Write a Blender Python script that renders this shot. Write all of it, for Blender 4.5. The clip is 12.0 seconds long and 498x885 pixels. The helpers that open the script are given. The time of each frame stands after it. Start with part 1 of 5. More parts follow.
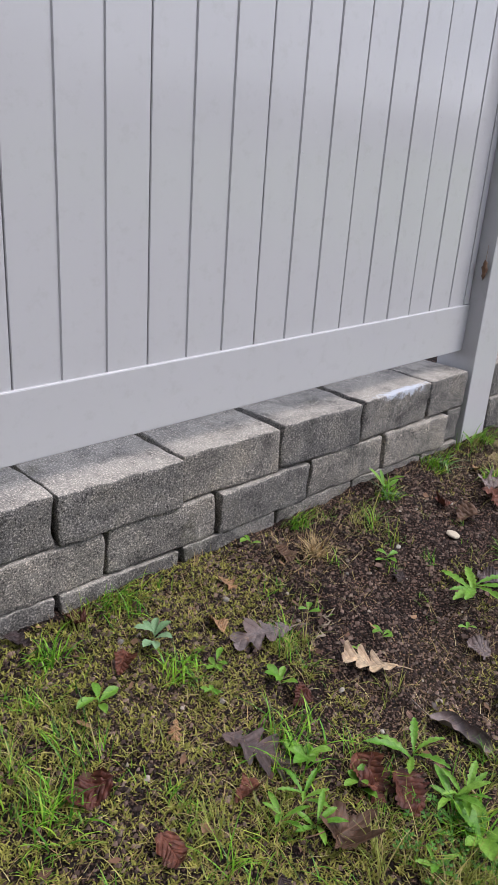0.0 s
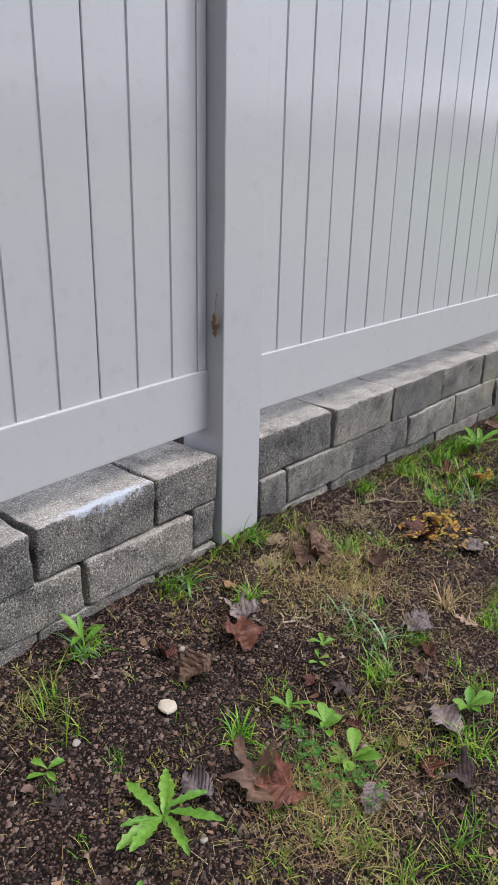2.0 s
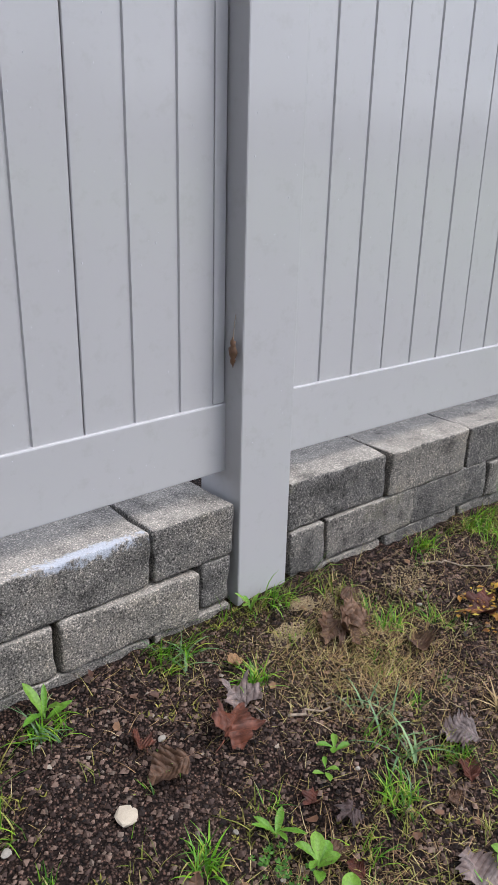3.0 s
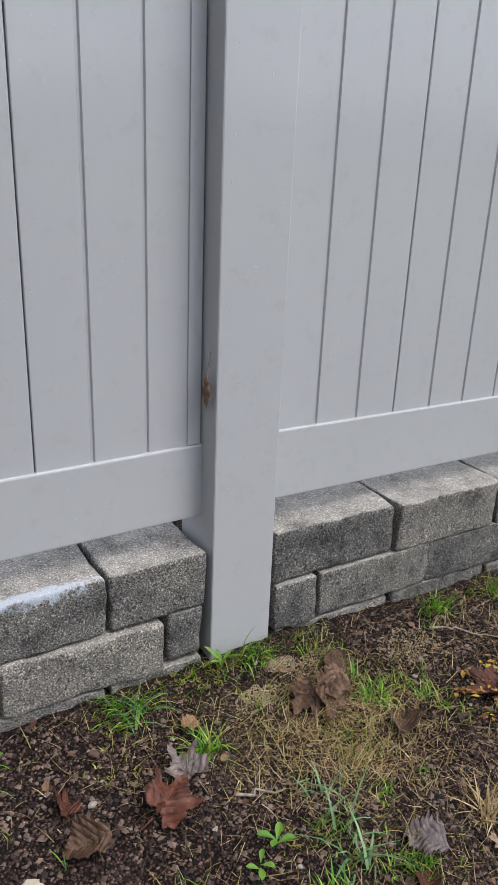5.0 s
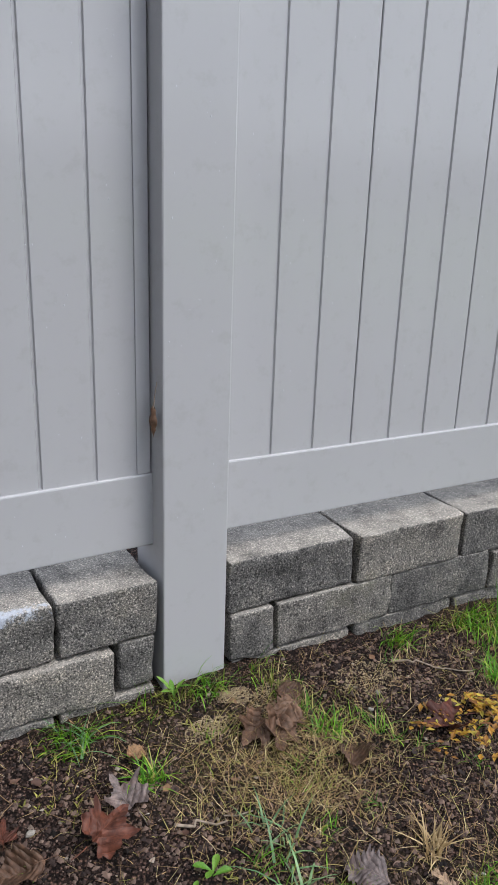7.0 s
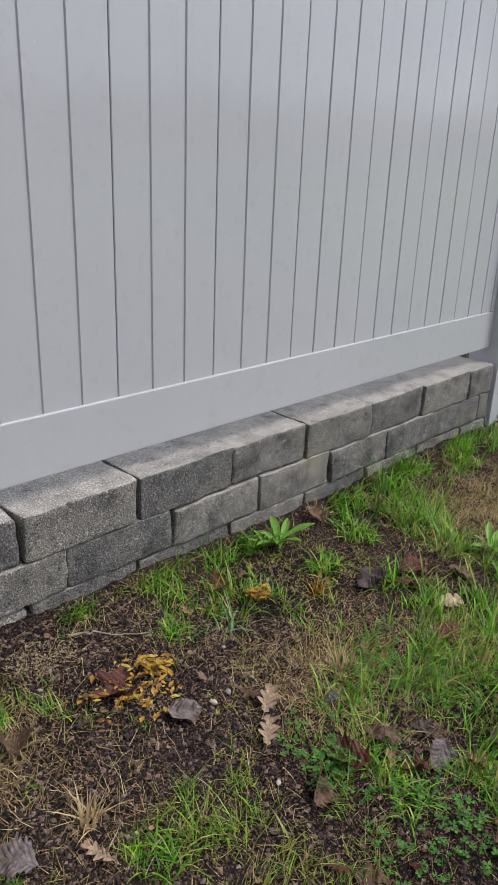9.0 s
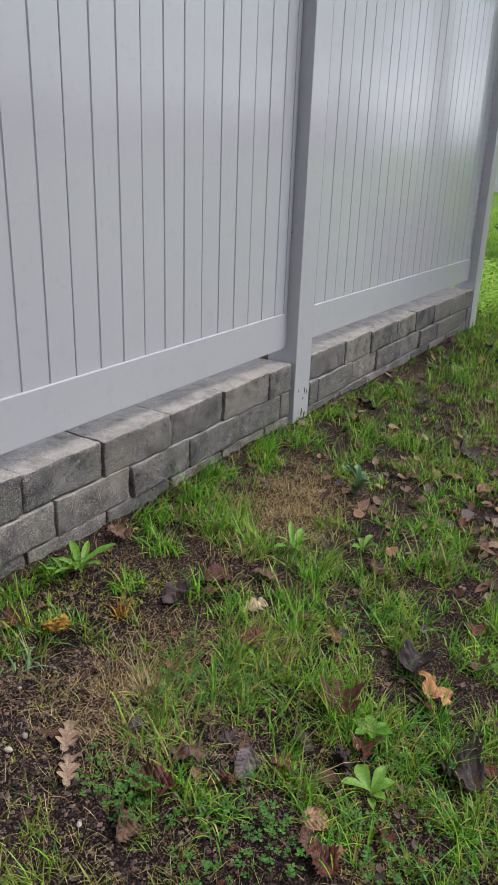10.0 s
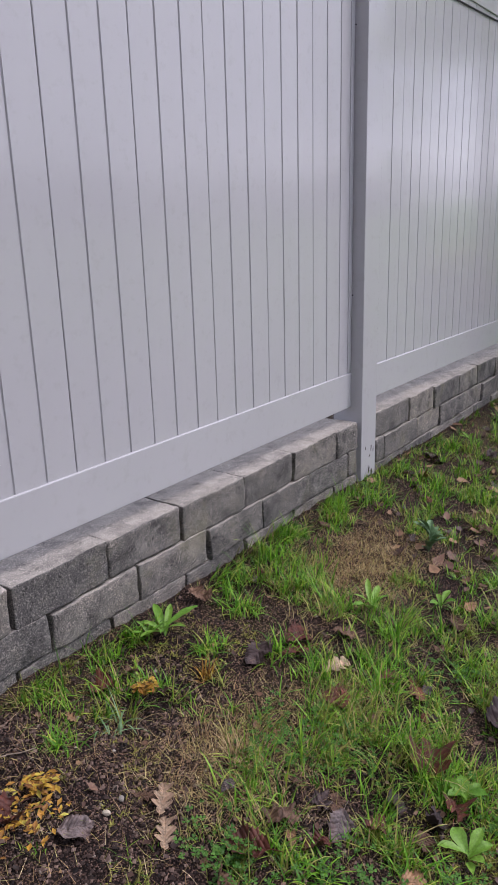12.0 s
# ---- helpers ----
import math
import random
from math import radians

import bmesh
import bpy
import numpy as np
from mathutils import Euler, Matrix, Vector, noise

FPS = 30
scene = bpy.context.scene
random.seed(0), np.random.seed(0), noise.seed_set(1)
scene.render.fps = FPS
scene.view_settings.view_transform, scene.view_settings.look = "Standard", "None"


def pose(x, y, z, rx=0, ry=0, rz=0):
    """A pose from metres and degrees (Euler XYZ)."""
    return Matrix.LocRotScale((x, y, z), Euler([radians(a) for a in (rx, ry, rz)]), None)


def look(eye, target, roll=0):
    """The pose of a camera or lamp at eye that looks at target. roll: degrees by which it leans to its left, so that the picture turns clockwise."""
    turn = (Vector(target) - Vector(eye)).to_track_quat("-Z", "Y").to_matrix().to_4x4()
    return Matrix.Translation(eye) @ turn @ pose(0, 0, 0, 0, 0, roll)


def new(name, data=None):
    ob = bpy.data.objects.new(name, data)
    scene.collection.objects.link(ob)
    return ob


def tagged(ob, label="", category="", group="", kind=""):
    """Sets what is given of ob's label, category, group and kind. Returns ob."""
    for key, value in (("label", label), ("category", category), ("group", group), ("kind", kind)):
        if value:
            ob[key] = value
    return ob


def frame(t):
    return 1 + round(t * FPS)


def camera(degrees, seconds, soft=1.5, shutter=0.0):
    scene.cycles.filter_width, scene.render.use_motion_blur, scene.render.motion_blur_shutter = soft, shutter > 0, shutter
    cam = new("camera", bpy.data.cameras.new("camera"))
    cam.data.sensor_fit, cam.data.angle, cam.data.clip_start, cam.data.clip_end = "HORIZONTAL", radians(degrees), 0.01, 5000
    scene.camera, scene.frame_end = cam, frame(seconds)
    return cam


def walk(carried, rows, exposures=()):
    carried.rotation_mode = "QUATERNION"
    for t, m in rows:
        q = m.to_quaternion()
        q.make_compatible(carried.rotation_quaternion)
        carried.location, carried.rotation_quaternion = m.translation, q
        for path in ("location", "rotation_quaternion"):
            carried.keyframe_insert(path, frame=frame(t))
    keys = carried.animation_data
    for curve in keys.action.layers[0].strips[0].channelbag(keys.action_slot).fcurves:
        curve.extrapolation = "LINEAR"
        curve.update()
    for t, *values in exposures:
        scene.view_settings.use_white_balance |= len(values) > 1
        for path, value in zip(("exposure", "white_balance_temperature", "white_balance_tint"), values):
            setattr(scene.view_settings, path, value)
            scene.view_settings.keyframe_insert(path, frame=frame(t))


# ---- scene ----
cam = camera(35.9, 12.0)
PATH = [
    (0, (0.059, 0.074, 0.417), (1.351, 1.398, -0.342), 4.0),
    (0.5, (0.289, 0.091, 0.403), (1.624, 1.373, -0.354), 3.0),
    (1, (0.501, 0.126, 0.435), (1.877, 1.368, -0.315), 1.9),
    (1.5, (0.67, 0.131, 0.445), (2.074, 1.343, -0.302), 1.2),
    (2, (0.891, 0.099, 0.458), (2.29, 1.323, -0.279), 1.3),
    (2.5, (1.054, 0.103, 0.457), (2.353, 1.436, -0.274), 0.5),
    (3, (1.22, 0.163, 0.437), (2.408, 1.599, -0.29), 1.4),
    (3.5, (1.299, 0.2, 0.444), (2.462, 1.654, -0.287), 2.6),
    (3.7, (1.325, 0.2, 0.456), (2.463, 1.665, -0.29), 2.9),
    (5.5, (1.511, 0.119, 0.472), (2.45, 1.736, -0.239), 2.0),
    (6, (1.528, 0.1, 0.471), (2.448, 1.734, -0.222), 1.7),
    (6.5, (1.544, 0.078, 0.466), (2.447, 1.741, -0.18), 1.4),
    (7, (1.569, 0.062, 0.462), (2.518, 1.708, -0.163), 1.9),
    (7.2, (1.592, 0.047, 0.456), (2.609, 1.655, -0.16), 2.3),
    (8.8, (1.796, -0.065, 0.521), (3.107, 1.255, -0.214), 2.3),
    (9, (1.81, -0.075, 0.524), (3.156, 1.203, -0.22), 2.3),
    (9.5, (1.854, -0.106, 0.534), (3.318, 1.03, -0.219), 2.1),
    (10, (1.916, -0.148, 0.566), (3.512, 0.805, -0.171), 2.1),
    (10.5, (1.954, -0.19, 0.585), (3.655, 0.602, -0.106), 2.3),
    (11, (1.966, -0.2, 0.623), (3.711, 0.54, -0.018), 1.8),
    (11.5, (1.932, -0.174, 0.614), (3.662, 0.622, 0.004), 1.1),
    (12, (1.851, -0.134, 0.589), (3.409, 0.971, -0.004), -1.6),
]
walk(cam, [(t, look(eye, target, roll)) for t, eye, target, roll in PATH],
     exposures=[(0.0, 0.8, 6500, 14), (2.5, 0.8, 6450, 12), (3.5, 0.76, 6450, 11), (5.5, 0.63, 6450, 9), (7.0, 0.63, 6450, 9),
                (9.0, 0.57, 6500, 11), (10.0, 0.57, 6500, 13), (11.0, 0.58, 6500, 17), (12.0, 0.55, 6400, 22)])

# ---- light ----
world = bpy.data.worlds.new("overcast_sky")
scene.world = world
world.use_nodes = True
wn, wl = world.node_tree.nodes, world.node_tree.links
wn.clear()
w_out = wn.new("ShaderNodeOutputWorld")
w_bg = wn.new("ShaderNodeBackground")
w_sky = wn.new("ShaderNodeTexSky")
w_sky.sky_type = "NISHITA"
w_sky.sun_disc = False
w_sky.sun_elevation = radians(56)
w_sky.sun_rotation = radians(125)
w_co = wn.new("ShaderNodeTexCoord")
w_map = wn.new("ShaderNodeMapping")
w_map.inputs["Scale"].default_value = (1.0, 1.0, 3.2)
w_noise = wn.new("ShaderNodeTexNoise")
w_noise.inputs["Scale"].default_value = 2.6
w_noise.inputs["Detail"].default_value = 7
w_noise.inputs["Roughness"].default_value = 0.56
w_ramp = wn.new("ShaderNodeValToRGB")
w_ramp.color_ramp.elements[0].position = 0.36
w_ramp.color_ramp.elements[0].color = (3.5, 4.05, 5.1, 1)
w_ramp.color_ramp.elements[1].position = 0.66
w_ramp.color_ramp.elements[1].color = (10.0, 10.5, 11.6, 1)
w_mix = wn.new("ShaderNodeMixRGB")
w_mix.inputs["Fac"].default_value = 0.88
w_bg.inputs["Strength"].default_value = 0.12
wl.new(w_co.outputs["Generated"], w_map.inputs["Vector"])
wl.new(w_map.outputs["Vector"], w_noise.inputs["Vector"])
wl.new(w_noise.outputs["Fac"], w_ramp.inputs["Fac"])
wl.new(w_sky.outputs["Color"], w_mix.inputs["Color1"])
wl.new(w_ramp.outputs["Color"], w_mix.inputs["Color2"])
# overcast sky, paler towards the horizon
w_sep = wn.new("ShaderNodeSeparateXYZ")
w_hor = wn.new("ShaderNodeMapRange")
w_hor.inputs["From Min"].default_value, w_hor.inputs["From Max"].default_value = 0.0, 0.4
w_hor.inputs["To Min"].default_value, w_hor.inputs["To Max"].default_value = 1.2, 0.97
w_mul = wn.new("ShaderNodeVectorMath")
w_mul.operation = "SCALE"
wl.new(w_co.outputs["Generated"], w_sep.inputs["Vector"])
wl.new(w_sep.outputs["Z"], w_hor.inputs["Value"])
wl.new(w_mix.outputs["Color"], w_mul.inputs[0])
wl.new(w_hor.outputs["Result"], w_mul.inputs["Scale"])
wl.new(w_mul.outputs["Vector"], w_bg.inputs["Color"])
wl.new(w_bg.outputs["Background"], w_out.inputs["Surface"])

sun = new("sun", bpy.data.lights.new("sun", "SUN"))
sun.data.energy = 1.5
sun.data.angle = radians(30)
sun.data.color = (1.0, 0.97, 0.94)
sun.matrix_world = look((6, -8, 15), (0, 0, 0))


# ---- materials ----
def material(name, rough=0.7, spec=0.4):
    m = bpy.data.materials.new(name)
    m.use_nodes = True
    n, l = m.node_tree.nodes, m.node_tree.links
    b = n["Principled BSDF"]
    b.inputs["Roughness"].default_value = rough
    b.inputs["Specular IOR Level"].default_value = spec
    return m, n, l, b


def ramp(n, stops):
    r = n.new("ShaderNodeValToRGB")
    e = r.color_ramp.elements
    while len(e) < len(stops):
        e.new(0.5)
    for el, (p, c) in zip(e, stops):
        el.position, el.color = p, (*c, 1)
    return r


def noise_tex(n, l, scale, detail=4, rough=0.55, stretch=(1, 1, 1)):
    c, m, t = n.new("ShaderNodeTexCoord"), n.new("ShaderNodeMapping"), n.new("ShaderNodeTexNoise")
    m.inputs["Scale"].default_value = stretch
    t.inputs["Scale"].default_value, t.inputs["Detail"].default_value, t.inputs["Roughness"].default_value = scale, detail, rough
    l.new(c.outputs["Object"], m.inputs["Vector"])
    l.new(m.outputs["Vector"], t.inputs["Vector"])
    return t


def mixed(n, l, a, b, fac, mode="MIX"):
    x = n.new("ShaderNodeMixRGB")
    x.blend_type = mode
    for k, v in (("Color1", a), ("Color2", b), ("Fac", fac)):
        if isinstance(v, (int, float)):
            x.inputs[k].default_value = v
        elif isinstance(v, tuple):
            x.inputs[k].default_value = (*v, 1)
        else:
            l.new(v, x.inputs[k])
    return x.outputs["Color"]


def bumped(n, l, b, height, strength, distance):
    u = n.new("ShaderNodeBump")
    u.inputs["Strength"].default_value, u.inputs["Distance"].default_value = strength, distance
    l.new(height, u.inputs["Height"])
    l.new(u.outputs["Normal"], b.inputs["Normal"])
    return u


def vinyl_material():
    m, n, l, b = material("grey_vinyl", 0.16, 0.5)
    big = noise_tex(n, l, 1.6, 3, 0.5, (1, 1, 0.5))
    c1 = ramp(n, [(0.3, (0.474, 0.466, 0.482)), (0.7, (0.496, 0.487, 0.502))])
    l.new(big.outputs["Fac"], c1.inputs["Fac"])
    # faint dried splashes of rain and soil
    dirt = noise_tex(n, l, 24, 6, 0.72)
    c2 = ramp(n, [(0.34, (0.9, 0.89, 0.87)), (0.46, (1, 1, 1))])
    l.new(dirt.outputs["Fac"], c2.inputs["Fac"])
    l.new(mixed(n, l, c1.outputs["Color"], c2.outputs["Color"], 0.5, "MULTIPLY"), b.inputs["Base Color"])
    r = ramp(n, [(0.3, (0.11, 0.11, 0.11)), (0.7, (0.17, 0.17, 0.17))])
    l.new(big.outputs["Fac"], r.inputs["Fac"])
    l.new(r.outputs["Color"], b.inputs["Roughness"])
    wav = noise_tex(n, l, 3.5, 2, 0.4, (1, 1, 0.4))
    bumped(n, l, b, wav.outputs["Fac"], 0.06, 0.004)
    return m


def concrete_material():
    m, n, l, b = material("tumbled_concrete", 0.92, 0.2)
    geo = n.new("ShaderNodeNewGeometry")

    def speck(scale, detail, rough):
        t = n.new("ShaderNodeTexNoise")
        t.inputs["Scale"].default_value, t.inputs["Detail"].default_value, t.inputs["Roughness"].default_value = scale, detail, rough
        l.new(geo.outputs["Position"], t.inputs["Vector"])
        return t.outputs["Fac"]

    def toned(fac, stops):
        r = ramp(n, stops)
        l.new(fac, r.inputs["Fac"])
        return r.outputs["Color"]

    info = n.new("ShaderNodeObjectInfo")
    col = toned(info.outputs["Random"], [(0.0, (0.145, 0.139, 0.136)), (0.5, (0.195, 0.184, 0.174)), (1.0, (0.245, 0.227, 0.207))])
    # damp and dirty areas, a hand across
    col = mixed(n, l, col, toned(speck(13, 6, 0.66), [(0.32, (0.42, 0.42, 0.43)), (0.5, (1, 1, 1)), (0.7, (1.3, 1.26, 1.18))]), 0.9, "MULTIPLY")
    grit = speck(300, 3, 0.6)
    grain = toned(grit, [(0.35, (0.16, 0.16, 0.16)), (0.45, (0.72, 0.72, 0.72)), (0.57, (1.02, 1.0, 0.97)), (0.64, (2.5, 2.4, 2.3))])
    col = mixed(n, l, col, grain, 0.95, "MULTIPLY")
    coarse = speck(95, 4, 0.7)
    col = mixed(n, l, col, toned(coarse, [(0.3, (0.25, 0.25, 0.25)), (0.41, (1, 1, 1)), (0.6, (1, 1, 1)), (0.72, (1.5, 1.45, 1.38))]), 0.9, "MULTIPLY")
    # lime bloom and yellowish algae
    col = mixed(n, l, col, (0.4, 0.38, 0.34), toned(speck(7, 6, 0.75), [(0.58, (0, 0, 0)), (0.72, (0.42, 0.42, 0.42))]))
    col = mixed(n, l, col, (0.2, 0.19, 0.1), toned(speck(5.3, 5, 0.7), [(0.56, (0, 0, 0)), (0.7, (0.3, 0.3, 0.3))]))
    # pale dust on the treads; also paints in skylight on upward faces
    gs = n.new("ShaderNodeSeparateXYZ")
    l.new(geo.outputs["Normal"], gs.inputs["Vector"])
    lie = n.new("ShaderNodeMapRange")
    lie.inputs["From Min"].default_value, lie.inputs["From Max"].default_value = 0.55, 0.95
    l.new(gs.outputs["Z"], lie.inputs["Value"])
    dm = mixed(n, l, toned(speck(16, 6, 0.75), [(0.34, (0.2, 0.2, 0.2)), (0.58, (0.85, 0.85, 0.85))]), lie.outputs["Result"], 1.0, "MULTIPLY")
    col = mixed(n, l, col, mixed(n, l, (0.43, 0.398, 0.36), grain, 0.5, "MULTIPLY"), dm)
    # a chalky pale smear along one cap stone
    mp, sep = n.new("ShaderNodeMapping"), n.new("ShaderNodeVectorMath")
    mp.inputs["Location"].default_value = (-1.735 * 8.5, -1.214 * 60, 0.212 * 40)
    mp.inputs["Scale"].default_value = (8.5, 60, 40)
    sep.operation = "LENGTH"
    l.new(geo.outputs["Position"], mp.inputs["Vector"])
    l.new(mp.outputs["Vector"], sep.inputs[0])
    ad = n.new("ShaderNodeMath")
    ad.operation = "MULTIPLY_ADD"
    ad.inputs[1].default_value = 2.6
    l.new(coarse, ad.inputs[0])
    off = n.new("ShaderNodeMath")
    off.operation = "SUBTRACT"
    off.inputs[1].default_value = 1.3
    l.new(sep.outputs["Value"], off.inputs[0])
    l.new(off.outputs["Value"], ad.inputs[2])
    col = mixed(n, l, col, (0.54, 0.58, 0.67), toned(ad.outputs["Value"], [(0.6, (0.75, 0.75, 0.75)), (1.0, (0, 0, 0))]))
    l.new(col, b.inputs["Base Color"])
    bumped(n, l, b, mixed(n, l, grit, coarse, 0.6), 0.8, 0.005)
    return m


def soil_material():
    m, n, l, b = material("dark_moist_soil", 0.95, 0.2)
    big = noise_tex(n, l, 3.5, 5, 0.6)
    c1 = ramp(n, [(0.3, (0.055, 0.034, 0.03)), (0.5, (0.118, 0.075, 0.064)), (0.72, (0.2, 0.135, 0.104))])
    l.new(big.outputs["Fac"], c1.inputs["Fac"])
    fine = noise_tex(n, l, 160, 5, 0.75)
    c2 = ramp(n, [(0.38, (0.18, 0.18, 0.18)), (0.5, (0.95, 0.95, 0.95)), (0.62, (3.0, 2.75, 2.5))])
    l.new(fine.outputs["Fac"], c2.inputs["Fac"])
    col = mixed(n, l, c1.outputs["Color"], c2.outputs["Color"], 0.85, "MULTIPLY")
    # crumbs, with the shade in the gaps between them painted into the colour
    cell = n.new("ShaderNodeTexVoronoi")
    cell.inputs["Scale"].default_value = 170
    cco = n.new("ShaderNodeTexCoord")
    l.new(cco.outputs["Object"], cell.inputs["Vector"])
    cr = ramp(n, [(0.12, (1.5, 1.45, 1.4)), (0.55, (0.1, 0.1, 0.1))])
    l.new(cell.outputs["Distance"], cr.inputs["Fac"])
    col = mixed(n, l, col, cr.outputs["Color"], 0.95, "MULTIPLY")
    moss = noise_tex(n, l, 1.7, 5, 0.62)
    mr = ramp(n, [(0.52, (0, 0, 0)), (0.68, (0.35, 0.35, 0.35))])
    l.new(moss.outputs["Fac"], mr.inputs["Fac"])
    mcol = ramp(n, [(0.36, (0.03, 0.024, 0.012)), (0.62, (0.15, 0.125, 0.045))])
    l.new(fine.outputs["Fac"], mcol.inputs["Fac"])
    col = mixed(n, l, col, mcol.outputs["Color"], mr.outputs["Color"])
    # mown grass takes over away from the wall
    geo, sep, far = n.new("ShaderNodeNewGeometry"), n.new("ShaderNodeSeparateXYZ"), n.new("ShaderNodeMapRange")
    l.new(geo.outputs["Position"], sep.inputs["Vector"])
    l.new(sep.outputs["X"], far.inputs["Value"])
    far.inputs["From Min"].default_value, far.inputs["From Max"].default_value = 6.5, 9.5
    gr = ramp(n, [(0.3, (0.09, 0.2, 0.02)), (0.7, (0.17, 0.32, 0.035))])
    l.new(fine.outputs["Fac"], gr.inputs["Fac"])
    col = mixed(n, l, col, gr.outputs["Color"], far.outputs["Result"])
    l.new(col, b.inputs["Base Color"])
    h = mixed(n, l, fine.outputs["Fac"], cr.outputs["Color"], 0.35)
    bumped(n, l, b, h, 1.0, 0.016)
    return m


def plain_material(name, c, rough=0.6, vary=0.25, scale=30, spec=0.4):
    m, n, l, b = material(name, rough, spec)
    t = noise_tex(n, l, scale, 4, 0.6)
    lo, hi = tuple(v * (1 - vary) for v in c), tuple(min(1, v * (1 + vary)) for v in c)
    r = ramp(n, [(0.35, lo), (0.65, hi)])
    l.new(t.outputs["Fac"], r.inputs["Fac"])
    l.new(r.outputs["Color"], b.inputs["Base Color"])
    bumped(n, l, b, t.outputs["Fac"], 0.2, 0.002)
    return m


VINYL, CONCRETE, SOIL = vinyl_material(), concrete_material(), soil_material()
DARK_GAP = plain_material("dark_gap", (0.02, 0.02, 0.022), 0.8)


# ---- building helpers ----
def mesh_of(name, verts, faces, mat, smooth=False):
    me = bpy.data.meshes.new(name)
    me.from_pydata([tuple(v) for v in verts], [], faces)
    me.materials.append(mat)
    if smooth:
        me.polygons.foreach_set("use_smooth", [True] * len(me.polygons))
    me.update()
    return me


def part(name, bm, mat, parent, label=""):
    me = bpy.data.meshes.new(name)
    bmesh.ops.recalc_face_normals(bm, faces=bm.faces)
    bm.to_mesh(me)
    bm.free()
    me.materials.append(mat)
    ob = new(name, me)
    ob.parent = parent
    return tagged(ob, label)


def box_bm(x0, x1, y0, y1, z0, z1, bevel=0.0, segments=2):
    bm = bmesh.new()
    bmesh.ops.create_cube(bm, size=1)
    bmesh.ops.scale(bm, vec=(x1 - x0, y1 - y0, z1 - z0), verts=bm.verts)
    bmesh.ops.translate(bm, vec=((x0 + x1) / 2, (y0 + y1) / 2, (z0 + z1) / 2), verts=bm.verts)
    if bevel:
        bmesh.ops.bevel(bm, geom=bm.edges[:], offset=bevel, segments=segments, affect="EDGES", profile=0.5)
    return bm


def smoothstep(a, b, v):
    v = np.clip((v - a) / (b - a), 0, 1)
    return v * v * (3 - 2 * v)


# ---- plan ----
FALL_X, FALL_Z = (-40, 0.9, 2.1, 2.5, 4.5, 7.0, 9.0), (-0.015, -0.015, 0.0, 0.0, -0.038, -0.088, -0.1)


def fall(x):
    """How the fence and its wall follow the ground along x."""
    return np.interp(x, FALL_X, FALL_Z)


SIDE_Y = (-300, -6, -2.0, -0.6, 0.2, 0.5, 0.75, 0.95, 1.18, 1.5)
SIDE_Z = (-0.75, -0.65, -0.52, -0.42, -0.255, -0.16, -0.09, -0.045, 0.0, 0.0)


EDGE_X, EDGE_Z = (-40, 0.5, 1.1, 1.6, 2.1, 2.6, 3.2, 4.5, 7.0, 9.0), (-0.475, -0.475, -0.472, -0.455, -0.437, -0.452, -0.472, -0.497, -0.55, -0.57)


def ground_z(x, y):
    z = np.interp(x, EDGE_X, EDGE_Z) + np.interp(y, SIDE_Y, SIDE_Z) * (1 - 0.55 * smoothstep(6, 11, x))
    return z + smoothstep(8, 30, x) * FAR_RISE


FAR_RISE = -0.15
RAIL = -0.018            # top of the lower rail at the first post
POSTS = (2.0565, 4.506, 6.944)
POST_W, POST_Y = 0.128, 1.197


# ---- ground ----
def axis(lo, hi, dense_lo, dense_hi, step, growth=1.22):
    v = list(np.arange(dense_lo, dense_hi + 1e-6, step))
    d = step
    while v[-1] < hi:
        d *= growth
        v.append(v[-1] + d)
    d = step
    while v[0] > lo:
        d *= growth
        v.insert(0, v[0] - d)
    return np.array(v)


def build_ground():
    xs, ys = axis(-400, 700, 0.2, 5.2, 0.0125), axis(-500, 500, -0.4, 1.26, 0.0125)
    X, Y = np.meshgrid(xs, ys)
    Z = ground_z(X, Y)
    near = ((X > -0.5) & (X < 9) & (Y > -2) & (Y < 1.3)).ravel()
    flat = Z.ravel()
    P = np.stack([X.ravel(), Y.ravel()], 1)
    for i in np.nonzero(near)[0]:
        x, y = P[i]
        flat[i] += 0.016 * noise.noise((x * 3.1, y * 3.1, 0.3)) + 0.009 * noise.noise((x * 11, y * 11, 4.0)) + 0.009 * noise.noise((x * 30, y * 30, 9.0))
    V = np.stack([X.ravel(), Y.ravel(), flat], 1)
    nx, ny = len(xs), len(ys)
    a = (np.arange(ny - 1)[:, None] * nx + np.arange(nx - 1)[None, :]).ravel()
    F = np.stack([a, a + 1, a + 1 + nx, a + nx], 1)
    me = bpy.data.meshes.new("ground")
    me.from_pydata(V.tolist(), [], F.tolist())
    me.polygons.foreach_set("use_smooth", [True] * len(me.polygons))
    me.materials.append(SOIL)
    return tagged(new("ground", me), "dark moist soil sloping away below the fence wall", "ground", kind="structure")


build_ground()


